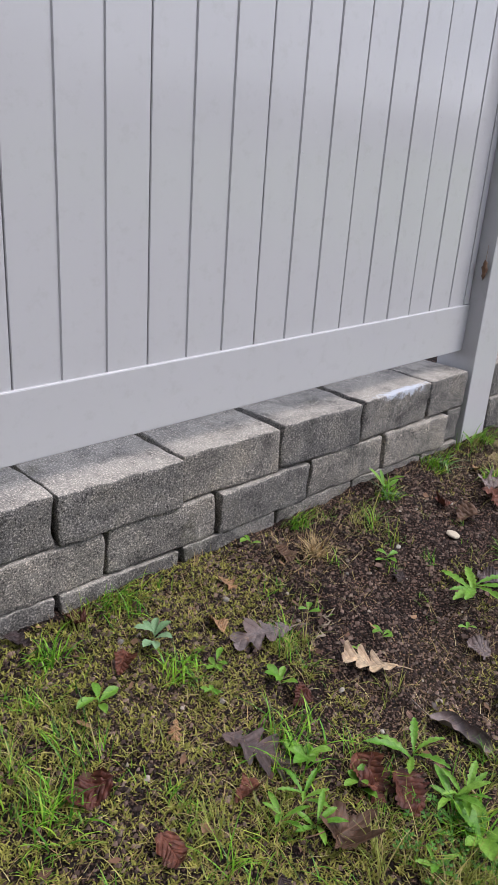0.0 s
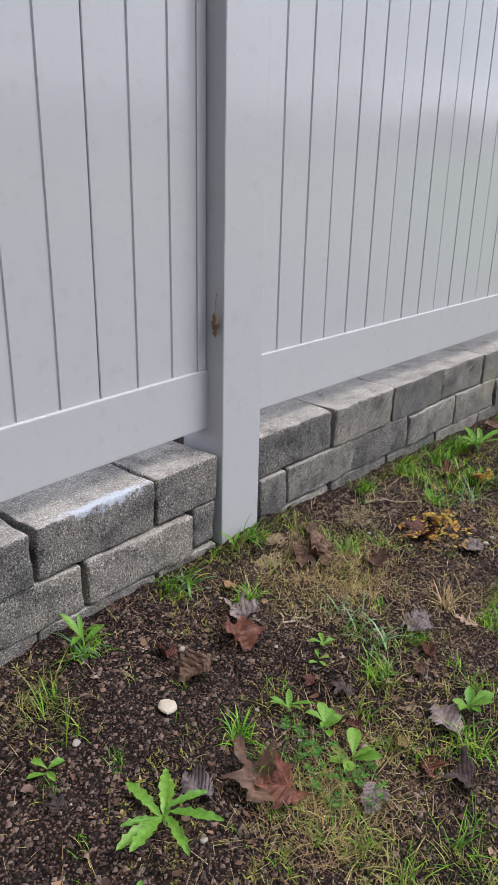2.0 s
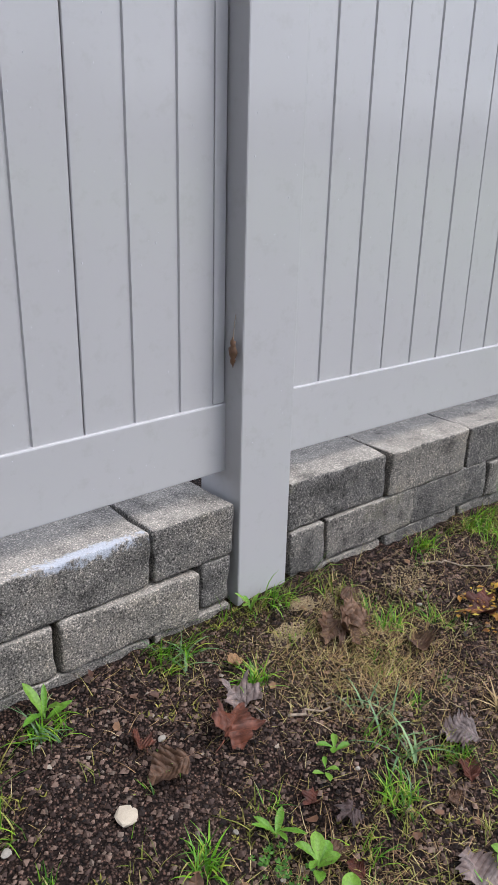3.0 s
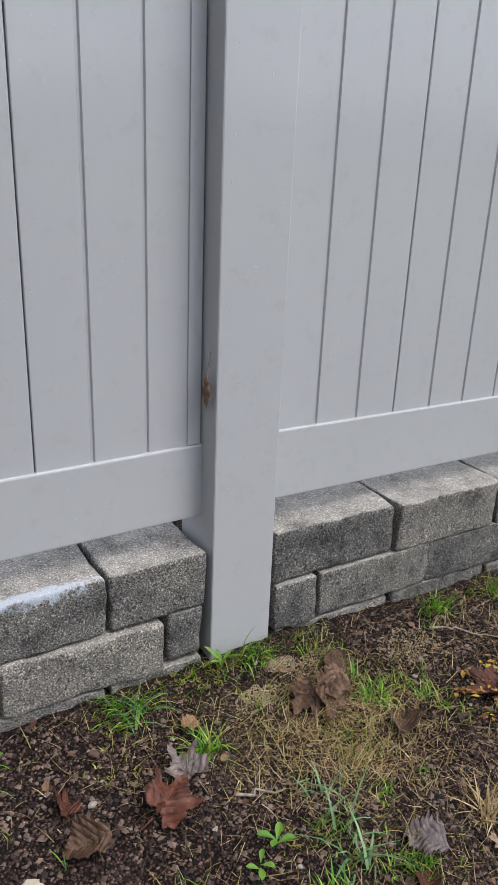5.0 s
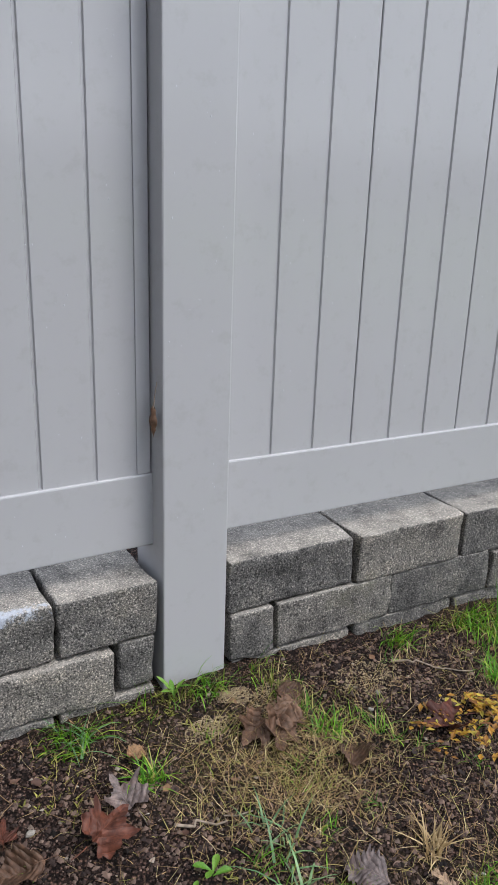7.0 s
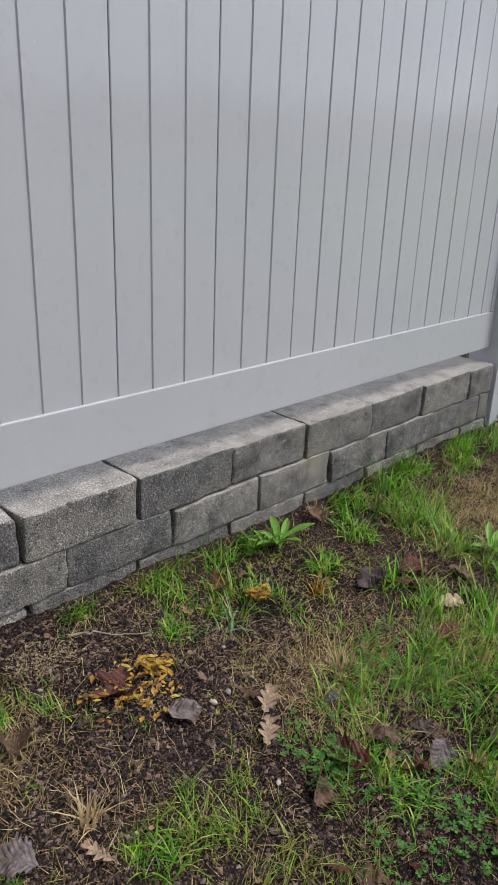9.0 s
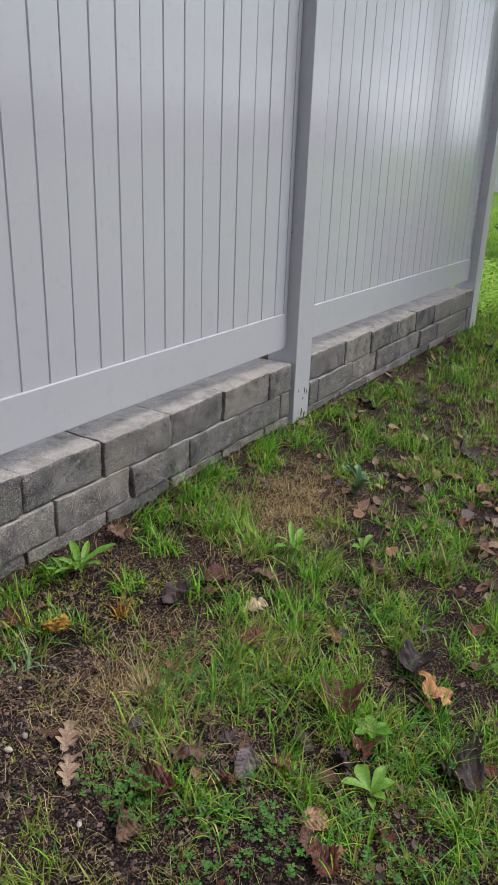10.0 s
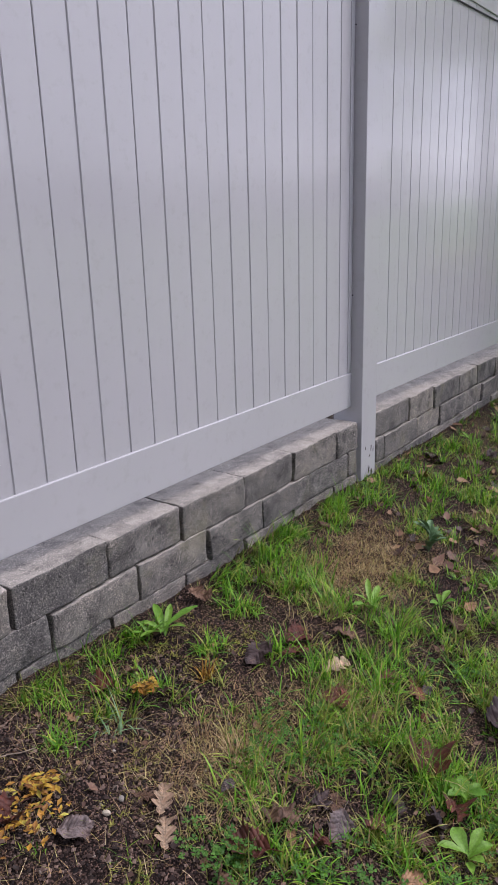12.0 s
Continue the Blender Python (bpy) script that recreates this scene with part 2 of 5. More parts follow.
# ---- retaining wall ----
def tumbled_block(x0, x1, y0, y1, z0, z1, seed):
    """A concrete block with worn, rounded edges."""
    nx, ny, nz = max(5, int((x1 - x0) / 0.012)), 9, 8
    size = np.array([x1 - x0, y1 - y0, z1 - z0])
    r = random.Random(seed)
    rad = 0.0035 + 0.005 * r.random()
    verts, index, faces = [], {}, []

    def grid_line(n, length):
        # extra lines near the ends, so that edges round off tightly
        e = rad * 1.1 / length
        return np.concatenate([[0, e * 0.35], np.linspace(e, 1 - e, n + 1), [1 - e * 0.35, 1]])

    gx, gy, gz = grid_line(nx, size[0]), grid_line(ny, size[1]), grid_line(nz, size[2])
    nx, ny, nz = len(gx) - 1, len(gy) - 1, len(gz) - 1

    def vid(i, j, k):
        if (i, j, k) not in index:
            p = np.array([gx[i], gy[j], gz[k]]) * size
            corner = noise.noise((x0 * 7 + p[0] * 9, seed * 1.7, p[2] * 12))
            rr = rad * (1 + 0.8 * corner)
            core = np.clip(p, rr, size - rr)
            d = p - core
            length = np.linalg.norm(d)
            if length > 1e-9:
                p = core + d / length * min(length, rr)
            w = Vector(p) * 34 + Vector((seed * 3.1, 0, 0))
            wob = Vector((noise.noise(w), noise.noise(w + Vector((31, 0, 0))), noise.noise(w + Vector((0, 47, 0)))))
            rough = Vector((noise.noise(w * 0.28), noise.noise(w * 0.28 + Vector((17, 0, 0))), noise.noise(w * 0.28 + Vector((0, 23, 0)))))
            p = p + np.array(wob) * 0.0034 + np.array(rough) * (0.006, 0.005, 0.0022)
            index[(i, j, k)] = len(verts)
            verts.append(p + np.array([x0, y0, z0]))
        return index[(i, j, k)]

    for i in range(nx):
        for j in range(ny):
            for k, flip in ((0, True), (nz, False)):
                q = [vid(i, j, k), vid(i + 1, j, k), vid(i + 1, j + 1, k), vid(i, j + 1, k)]
                faces.append(q[::-1] if flip else q)
        for k in range(nz):
            for j, flip in ((0, False), (ny, True)):
                q = [vid(i, j, k), vid(i + 1, j, k), vid(i + 1, j, k + 1), vid(i, j, k + 1)]
                faces.append(q[::-1] if flip else q)
    for j in range(ny):
        for k in range(nz):
            for i, flip in ((0, True), (nx, False)):
                q = [vid(i, j, k), vid(i, j + 1, k), vid(i, j + 1, k + 1), vid(i, j, k + 1)]
                faces.append(q[::-1] if flip else q)
    return verts, faces


CAP = ((-1.1, -0.8, -0.5, -0.2, 0.09, 0.385, 0.682, 0.975, 1.27, 1.562, 1.861, 2.05),
       (2.19, 2.49, 2.792, 3.1, 3.396, 3.704, 4.006, 4.306, 4.488),
       (4.632, 4.985, 5.273, 5.604, 5.89, 6.178, 6.48, 6.78, 6.928))
MID = ((-1.1, -0.7, -0.4, -0.1, 0.2, 0.49, 0.789, 1.077, 1.375, 1.67, 1.967, 2.048),
       (2.192, 2.297, 2.597, 2.896, 3.2, 3.505, 3.804, 4.106, 4.411, 4.486),
       (4.634, 4.72, 5.072, 5.359, 5.67, 5.97, 6.27, 6.58, 6.86, 6.926))
BASE = ((-1.1, -0.8, -0.5, -0.2, 0.09, 0.385, 0.681, 0.977, 1.267, 1.56, 1.858, 2.046),
        (2.194, 2.5, 2.793, 3.098, 3.399, 3.7, 4.0, 4.3, 4.484),
        (4.636, 4.95, 5.25, 5.56, 5.86, 6.16, 6.46, 6.76, 6.924))


def build_wall():
    wall = tagged(new("retaining_wall"), "low wall of grey tumbled concrete blocks under the fence", "wall", kind="structure")
    seed = 0
    for course, z0, z1, rows in (("cap", -0.316, -0.206, CAP), ("mid", -0.421, -0.318, MID), ("base", -0.62, -0.423, BASE)):
        for run in rows:
            for a, b in zip(run, run[1:]):
                seed += 1
                r = random.Random(seed * 7)
                f = float(fall((a + b) / 2))
                push = r.uniform(-0.005, 0.006) if course != "base" else r.uniform(0.0, 0.008)
                v, fc = tumbled_block(a + r.uniform(0.003, 0.0065), b - r.uniform(0.003, 0.0065), 1.2 + push, 1.405, z0 + f, z1 + f - r.uniform(0.0012, 0.004), seed)
                c = np.mean(v, 0)
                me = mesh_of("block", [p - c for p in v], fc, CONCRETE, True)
                ob = new("block", me)
                ob.parent = wall
                ob.location = c
                ob.rotation_euler = (r.uniform(-0.014, 0.014), r.uniform(-0.006, 0.006), r.uniform(-0.02, 0.02))
    return wall


build_wall()


# ---- fence ----
def plank_mesh(x0, x1, z0, z1, rise, fakes):
    """A tongue-and-groove plank with moulded grooves, its ends following the rails."""
    prof = []
    y, deep = 1.251, 0.0042
    x = x0 + 0.0012
    prof.append((x, y + 0.012))
    prof.append((x, y + 0.0015))
    prof.append((x + 0.0015, y))
    for g in fakes:
        prof += [(g - 0.0038, y), (g - 0.002, y + deep), (g + 0.002, y + deep), (g + 0.0038, y)]
    x = x1 - 0.0012
    prof += [(x - 0.0015, y), (x, y + 0.0015), (x, y + 0.012)]
    verts, faces = [], []
    for px, py in prof:
        verts.append((px, py, z0 + rise(px)))
        verts.append((px, py, z1 + rise(px)))
    for i in range(len(prof) - 1):
        faces.append((2 * i, 2 * i + 2, 2 * i + 3, 2 * i + 1))
    n = len(verts)
    for px, _ in (prof[0], prof[-1]):
        verts.append((px, y + 0.022, z0 + rise(px)))
        verts.append((px, y + 0.022, z1 + rise(px)))
    last = 2 * (len(prof) - 1)
    faces.append((n, 0, 1, n + 1))
    faces.append((last, n + 2, n + 3, last + 1))
    faces.append((n + 2, n, n + 1, n + 3))
    return verts, faces


def rail_bm(x0, x1, z0, z1, rise, y0=1.245, y1=1.288):
    bm = box_bm(x0, x1, y0, y1, z0, z1, 0.003, 2)
    for v in bm.verts:
        v.co.z += rise(v.co.x)
    return bm


PANEL_TOP = 1.495
FENCE = tagged(new("fence"), "light grey vinyl privacy fence standing behind the block wall", "fence")


def build_panel(x0, x1, first_joint, pitch, label):
    def rise(x):
        a, b = float(fall(x0)), float(fall(x1))
        return a + (b - a) * (x - x0) / (x1 - x0)
    panel = new("panel")
    panel.parent = FENCE
    tagged(panel, label)
    part("bottom_rail", rail_bm(x0, x1, RAIL - 0.138, RAIL, rise), VINYL, panel)
    part("top_rail", rail_bm(x0, x1, PANEL_TOP, PANEL_TOP + 0.138, rise), VINYL, panel)
    a = first_joint
    while a - 3 * pitch > x0 - 0.1:
        a -= 3 * pitch
    edges = [x0 + 0.0185]
    while a < x1 - 0.05:
        if a > x0 + 0.05:
            edges.append(a)
        a += 3 * pitch
    edges.append(x1 - 0.0185)
    for p, q in zip(edges, edges[1:]):
        k0 = round((p - first_joint) / pitch)
        fakes = [first_joint + k * pitch for k in range(k0 - 3, k0 + 5)]
        fakes = [g for g in fakes if p + 0.03 < g < q - 0.03]
        v, f = plank_mesh(p, q, RAIL - 0.02, PANEL_TOP + 0.02, rise, fakes)
        ob = new("plank", mesh_of("plank", v, f, VINYL))
        ob.parent = panel
    for s, e in ((x0 + 0.0055, x0 + 0.03), (x1 - 0.03, x1 - 0.0055)):
        part("edge_channel", box_bm(s, e, 1.2475, 1.282, RAIL + 0.0015 + rise(s), PANEL_TOP + 0.01 + rise(s), 0.0006, 1), VINYL, panel)
    part("joint_shadow_strip", box_bm(x0 + 0.035, x1 - 0.035, 1.2745, 1.2775, RAIL - 0.02 + min(rise(x0), rise(x1)), PANEL_TOP + 0.02, 0), VINYL, panel)
    part("rail_groove", box_bm(x0 + 0.04, x1 - 0.04, 1.2455, 1.249, PANEL_TOP - 0.004 + min(rise(x0), rise(x1)), PANEL_TOP + min(rise(x0), rise(x1)) + 0.002, 0), DARK_GAP, panel, "dark slot under the top rail")
    return panel


def build_post(x0):
    f = float(fall(x0 + 0.06))
    h = POST_W / 2
    post = part("post", box_bm(-h, h, -h, h, 0, 2.3, 0.003, 2), VINYL, FENCE)
    post.location = (x0 + h, POST_Y + h, -0.6 + f)
    cap = box_bm(-h - 0.007, h + 0.007, -h - 0.007, h + 0.007, 2.28, 2.322, 0.005, 2)
    for v in cap.verts:
        if v.co.z > 2.321:
            v.co.z += 0.01 * (1 - max(abs(v.co.x), abs(v.co.y)) / h)
    part("post_cap", cap, VINYL, post)
    return post


build_panel(-0.38, 2.0595, 1.767, 0.0945, "light grey vinyl fence panel of grooved planks")
build_panel(2.181, 4.509, 2.493, 0.0959, "light grey vinyl fence panel of grooved planks")
build_panel(4.63, 6.947, 4.93, 0.0955, "shiny light grey vinyl fence panel of grooved planks")
build_post(-0.51)
posts = [build_post(px) for px in POSTS]


def screw_hole(post, dy, dz):
    bm = bmesh.new()
    bmesh.ops.create_cone(bm, cap_ends=True, segments=10, radius1=0.0026, radius2=0.0026, depth=0.003)
    bmesh.ops.rotate(bm, cent=(0, 0, 0), matrix=Matrix.Rotation(math.pi / 2, 3, "Y"), verts=bm.verts)
    bmesh.ops.translate(bm, vec=(-POST_W / 2, dy, dz), verts=bm.verts)
    part("screw_hole", bm, DARK_GAP, post, "small dark screw hole")


def mud_splash(post):
    rng = random.Random(4)
    for k in range(9):
        bm = bmesh.new()
        bmesh.ops.create_icosphere(bm, subdivisions=2, radius=1)
        sx, sz = rng.uniform(0.002, 0.006), rng.uniform(0.004, 0.02)
        x, z = rng.uniform(-0.05, 0.05), 0.12 + 0.16 * rng.random()
        for v in bm.verts:
            w = 1 + 0.5 * noise.noise(v.co * 1.8 + Vector((k * 7, 0, 0)))
            v.co = Vector((x + v.co.x * sx * w + v.co.z * sx * 0.6, -POST_W / 2 + v.co.y * 0.0012, z + v.co.z * sz * w))
        part("mud_splash", bm, MUD, post, "dried dark mud splash")


MUD = plain_material("dried_mud", (0.045, 0.032, 0.026), 0.9, 0.4, 80)
for post, dz in ((posts[1], 0.885), (posts[1], 1.81), (posts[2], 1.06), (posts[2], 1.41)):
    screw_hole(post, -0.016, dz)
mud_splash(posts[1])


# ---- plant materials ----
def island_material(name, stops, rough=0.5, spec=0.35, per_object=False, grain=55, thin=0.0):
    """A material whose colour differs from piece to piece."""
    m, n, l, b = material(name, rough, spec)
    info = n.new("ShaderNodeObjectInfo" if per_object else "ShaderNodeNewGeometry")
    r = ramp(n, stops)
    l.new(info.outputs["Random" if per_object else "Random Per Island"], r.inputs["Fac"])
    t = noise_tex(n, l, grain, 6, 0.7)
    v = ramp(n, [(0.34, (0.45, 0.45, 0.45)), (0.62, (1.25, 1.25, 1.25))])
    l.new(t.outputs["Fac"], v.inputs["Fac"])
    l.new(mixed(n, l, r.outputs["Color"], v.outputs["Color"], 0.7, "MULTIPLY"), b.inputs["Base Color"])
    bumped(n, l, b, t.outputs["Fac"], 0.3, 0.002)
    if thin:
        # light shines through the thin blade
        tr, mx = n.new("ShaderNodeBsdfTranslucent"), n.new("ShaderNodeMixShader")
        mx.inputs["Fac"].default_value = thin
        l.new(r.outputs["Color"], tr.inputs["Color"])
        l.new(b.outputs["BSDF"], mx.inputs[1])
        l.new(tr.outputs["BSDF"], mx.inputs[2])
        l.new(mx.outputs["Shader"], n["Material Output"].inputs["Surface"])
    return m


GRASS = island_material("green_grass", [(0.0, (0.04, 0.135, 0.012)), (0.4, (0.115, 0.32, 0.022)), (0.8, (0.27, 0.54, 0.04)), (0.94, (0.44, 0.5, 0.08)), (1.0, (0.5, 0.4, 0.17))], 0.36, thin=0.28)
OLIVE = island_material("olive_grass", [(0.0, (0.13, 0.17, 0.025)), (0.5, (0.25, 0.29, 0.05)), (0.85, (0.38, 0.35, 0.1)), (1.0, (0.48, 0.36, 0.18))], 0.45, thin=0.22)
THATCH = island_material("dry_thatch", [(0.0, (0.12, 0.07, 0.033)), (0.3, (0.28, 0.175, 0.085)), (0.55, (0.46, 0.3, 0.15)), (0.8, (0.34, 0.32, 0.08)), (1.0, (0.66, 0.52, 0.31))], 0.7)
MOSS = island_material("yellow_moss", [(0.0, (0.13, 0.13, 0.02)), (0.6, (0.25, 0.24, 0.05)), (1.0, (0.38, 0.34, 0.09))], 0.8)
CRUMB = island_material("soil_crumbs", [(0.0, (0.006, 0.004, 0.0036)), (0.5, (0.068, 0.042, 0.035)), (0.9, (0.24, 0.16, 0.125)), (0.988, (0.17, 0.13, 0.105)), (1.0, (0.4, 0.34, 0.28))], 0.85)
SAND = island_material("pale_sand", [(0.0, (0.24, 0.175, 0.1)), (1.0, (0.42, 0.33, 0.21))], 0.9)
CLOVER = island_material("clover", [(0.0, (0.045, 0.15, 0.02)), (1.0, (0.12, 0.28, 0.045))], 0.45, thin=0.3)
BLUEGRASS = island_material("blue_green_blades", [(0.0, (0.1, 0.2, 0.09)), (1.0, (0.2, 0.32, 0.14))], 0.42)
WEED = island_material("fresh_weed", [(0.0, (0.13, 0.32, 0.035)), (1.0, (0.23, 0.42, 0.06))], 0.4, 0.4, True, 14, 0.3)
GREY_WEED = island_material("grey_green_weed", [(0.0, (0.12, 0.22, 0.1)), (1.0, (0.2, 0.32, 0.17))], 0.6, 0.3, True)
YELLOW_LEAF = island_material("yellow_sprig", [(0.0, (0.13, 0.05, 0.02)), (0.4, (0.36, 0.17, 0.025)), (0.7, (0.5, 0.3, 0.03)), (1.0, (0.4, 0.36, 0.06))], 0.5)
LITTER = island_material("leaf_litter", [(0.0, (0.03, 0.018, 0.015)), (0.4, (0.09, 0.045, 0.032)), (0.75, (0.18, 0.095, 0.06)), (1.0, (0.34, 0.2, 0.11))], 0.5)


def leaf_material(name, lo, hi, edge):
    """A dead leaf: blotched, with a midrib and side veins, darker along the margin."""
    m, n, l, b = material(name, 0.58, 0.35)
    info, co, sep = n.new("ShaderNodeObjectInfo"), n.new("ShaderNodeTexCoord"), n.new("ShaderNodeSeparateXYZ")
    tone = ramp(n, [(0.0, lo), (1.0, hi)])
    l.new(info.outputs["Random"], tone.inputs["Fac"])
    l.new(co.outputs["Object"], sep.inputs["Vector"])

    def calc(op, p, q=0.0):
        x = n.new("ShaderNodeMath")
        x.operation = op
        for k, v in enumerate((p, q)):
            if isinstance(v, (int, float)):
                x.inputs[k].default_value = v
            else:
                l.new(v, x.inputs[k])
        return x.outputs["Value"]

    side = calc("ABSOLUTE", sep.outputs["Y"])
    wave = calc("ABSOLUTE", calc("SINE", calc("MULTIPLY", calc("SUBTRACT", sep.outputs["X"], calc("MULTIPLY", side, 0.9)), 24.0)))
    ribs = calc("MINIMUM", wave, calc("MULTIPLY", side, 22.0))
    vein = ramp(n, [(0.04, (1.5, 1.4, 1.3)), (0.2, (0.82, 0.82, 0.82)), (0.8, (1.05, 1.05, 1.05))])
    l.new(ribs, vein.inputs["Fac"])
    blot = noise_tex(n, l, 5.5, 6, 0.68)
    patch = ramp(n, [(0.32, (0.35, 0.33, 0.33)), (0.5, (0.95, 0.95, 0.95)), (0.68, (1.6, 1.5, 1.4))])
    l.new(blot.outputs["Fac"], patch.inputs["Fac"])
    col = mixed(n, l, tone.outputs["Color"], patch.outputs["Color"], 0.9, "MULTIPLY")
    rot = noise_tex(n, l, 2.2, 5, 0.6)
    spots = ramp(n, [(0.48, (0, 0, 0)), (0.62, (0.7, 0.7, 0.7))])
    l.new(rot.outputs["Fac"], spots.inputs["Fac"])
    col = mixed(n, l, col, edge, spots.outputs["Color"])
    col = mixed(n, l, col, vein.outputs["Color"], 0.75, "MULTIPLY")
    l.new(col, b.inputs["Base Color"])
    bumped(n, l, b, mixed(n, l, ribs, blot.outputs["Fac"], 0.5), 0.8, 0.004)
    return m


LEAF_MATS = {
    "dark": leaf_material("dark_purple_leaf", (0.036, 0.024, 0.025), (0.08, 0.054, 0.052), (0.02, 0.014, 0.014)),
    "red": leaf_material("red_brown_leaf", (0.085, 0.024, 0.016), (0.17, 0.062, 0.036), (0.05, 0.02, 0.016)),
    "brown": leaf_material("brown_leaf", (0.1, 0.055, 0.035), (0.19, 0.112, 0.073), (0.06, 0.032, 0.022)),
    "tan": leaf_material("tan_leaf", (0.24, 0.135, 0.066), (0.36, 0.22, 0.12), (0.16, 0.07, 0.03)),
    "grey": leaf_material("grey_mauve_leaf", (0.13, 0.105, 0.105), (0.22, 0.175, 0.165), (0.09, 0.055, 0.05)),
    "pale": leaf_material("pale_oak_leaf", (0.32, 0.225, 0.15), (0.44, 0.33, 0.22), (0.2, 0.125, 0.08)),
    "orange": leaf_material("orange_tan_leaf", (0.36, 0.17, 0.06), (0.42, 0.22, 0.09), (0.26, 0.1, 0.03)),
}
STONE_PALE = plain_material("pale_stone", (0.5, 0.43, 0.34), 0.8, 0.15, 60)
PEBBLE = island_material("pebble", [(0.0, (0.2, 0.18, 0.16)), (1.0, (0.5, 0.46, 0.4))], 0.75, 0.3, True)
TWIG = plain_material("grey_twig", (0.28, 0.22, 0.17), 0.85, 0.35, 90)
FLOWER = plain_material("white_petals", (0.78, 0.78, 0.72), 0.6, 0.08, 200)


# ---- ground cover ----
def surface_z(x, y):
    """Height of the ground sheet with its lumps."""
    return float(ground_z(x, y)) + 0.016 * noise.noise((x * 3.1, y * 3.1, 0.3)) + 0.009 * noise.noise((x * 11, y * 11, 4.0)) + 0.009 * noise.noise((x * 30, y * 30, 9.0))


def stuff(name, verts, faces, mat, label, category, smooth=False):
    me = bpy.data.meshes.new(name)
    me.from_pydata(verts, [], faces)
    me.materials.append(mat)
    if smooth:
        me.polygons.foreach_set("use_smooth", [True] * len(me.polygons))
    return tagged(new(name, me), label, category, kind="stuff")


def add_blade(verts, faces, x, y, z, length, width, lean, heading, curl, steps=3):
    """One tapered, bent blade."""
    dx, dy = math.cos(heading), math.sin(heading)
    sx, sy = -dy * width / 2, dx * width / 2
    base = len(verts)
    px, pz, a = 0.0, 0.0, lean
    for i in range(steps + 1):
        w = 1 - (i / steps) ** 1.6
        cx, cy, cz = x + dx * px, y + dy * px, z + pz
        if i < steps:
            verts.append((cx - sx * w, cy - sy * w, cz))
            verts.append((cx + sx * w, cy + sy * w, cz))
        else:
            verts.append((cx, cy, cz))
        seg = length / steps
        px += math.sin(a) * seg
        pz += math.cos(a) * seg
        a = min(a + curl, 2.2)
    for i in range(steps - 1):
        b = base + 2 * i
        faces.append((b, b + 1, b + 3, b + 2))
    b = base + 2 * (steps - 1)
    faces.append((b, b + 1, b + 2))


GREEN_CELLS = {}


def green(x, y):
    key = (round(x * 60), round(y * 60))
    if key not in GREEN_CELLS:
        GREEN_CELLS[key] = grassiness(key[0] / 60, key[1] / 60)
    return GREEN_CELLS[key]


def grassiness(x, y):
    """How grassy the ground is, 0 to 1."""
    v = 0.36 + 1.3 * noise.noise((x * 2.6, y * 2.6, 2.0)) + 1.3 * noise.noise((x * 8.5, y * 8.5, 7.0))
    along = np.interp(x, (0.0, 0.6, 1.0, 1.3, 1.9, 2.4, 2.9, 3.3, 9.0), (0.15, 0.05, -0.2, -0.55, -0.15, 0.0, 0.0, 0.1, 0.3))
    edge = 0.38 * float(smoothstep(1.1, 1.18, y)) if x < 3 else 0.1 * float(smoothstep(1.05, 1.18, y))
    low = 0.8 * float(smoothstep(0.86, 0.5, y)) * (1 if x < 2.2 else 0.3)
    worn = -0.55 * float(smoothstep(0.45, 0.0, math.hypot((x - 2.55) / 1.1, (y - 0.78) / 0.8))) - 0.5 * float(smoothstep(1.0, 0.2, math.hypot((x - 5.0) / 1.0, (y - 0.25) / 0.45)))
    worn += 0.4 * float(smoothstep(1.0, 0.2, math.hypot((x - 2.1) / 0.4, (y - 0.6) / 0.25)))
    worn -= 0.3 * float(smoothstep(1.0, 0.2, math.hypot((x - 3.9) / 0.35, (y - 0.85) / 0.2)))
    return max(0.0, min(1.0, v + float(along) + edge + low + worn))


RNG = random.Random(11)


def free_spot(x, y):
    return y < 1.19 and not any(p - 0.005 < x < p + POST_W + 0.005 and y > POST_Y - 0.006 for p in POSTS)


THATCH_SPOTS = ((2.97, 0.72, 0.3), (3.9, 0.87, 0.5), (2.0, 0.6, 0.25), (2.2, 0.98, 0.28), (1.25, 1.08, 0.16), (0.75, 0.8, 0.2), (2.35, 0.72, 0.2), (1.7, 0.7, 0.15))


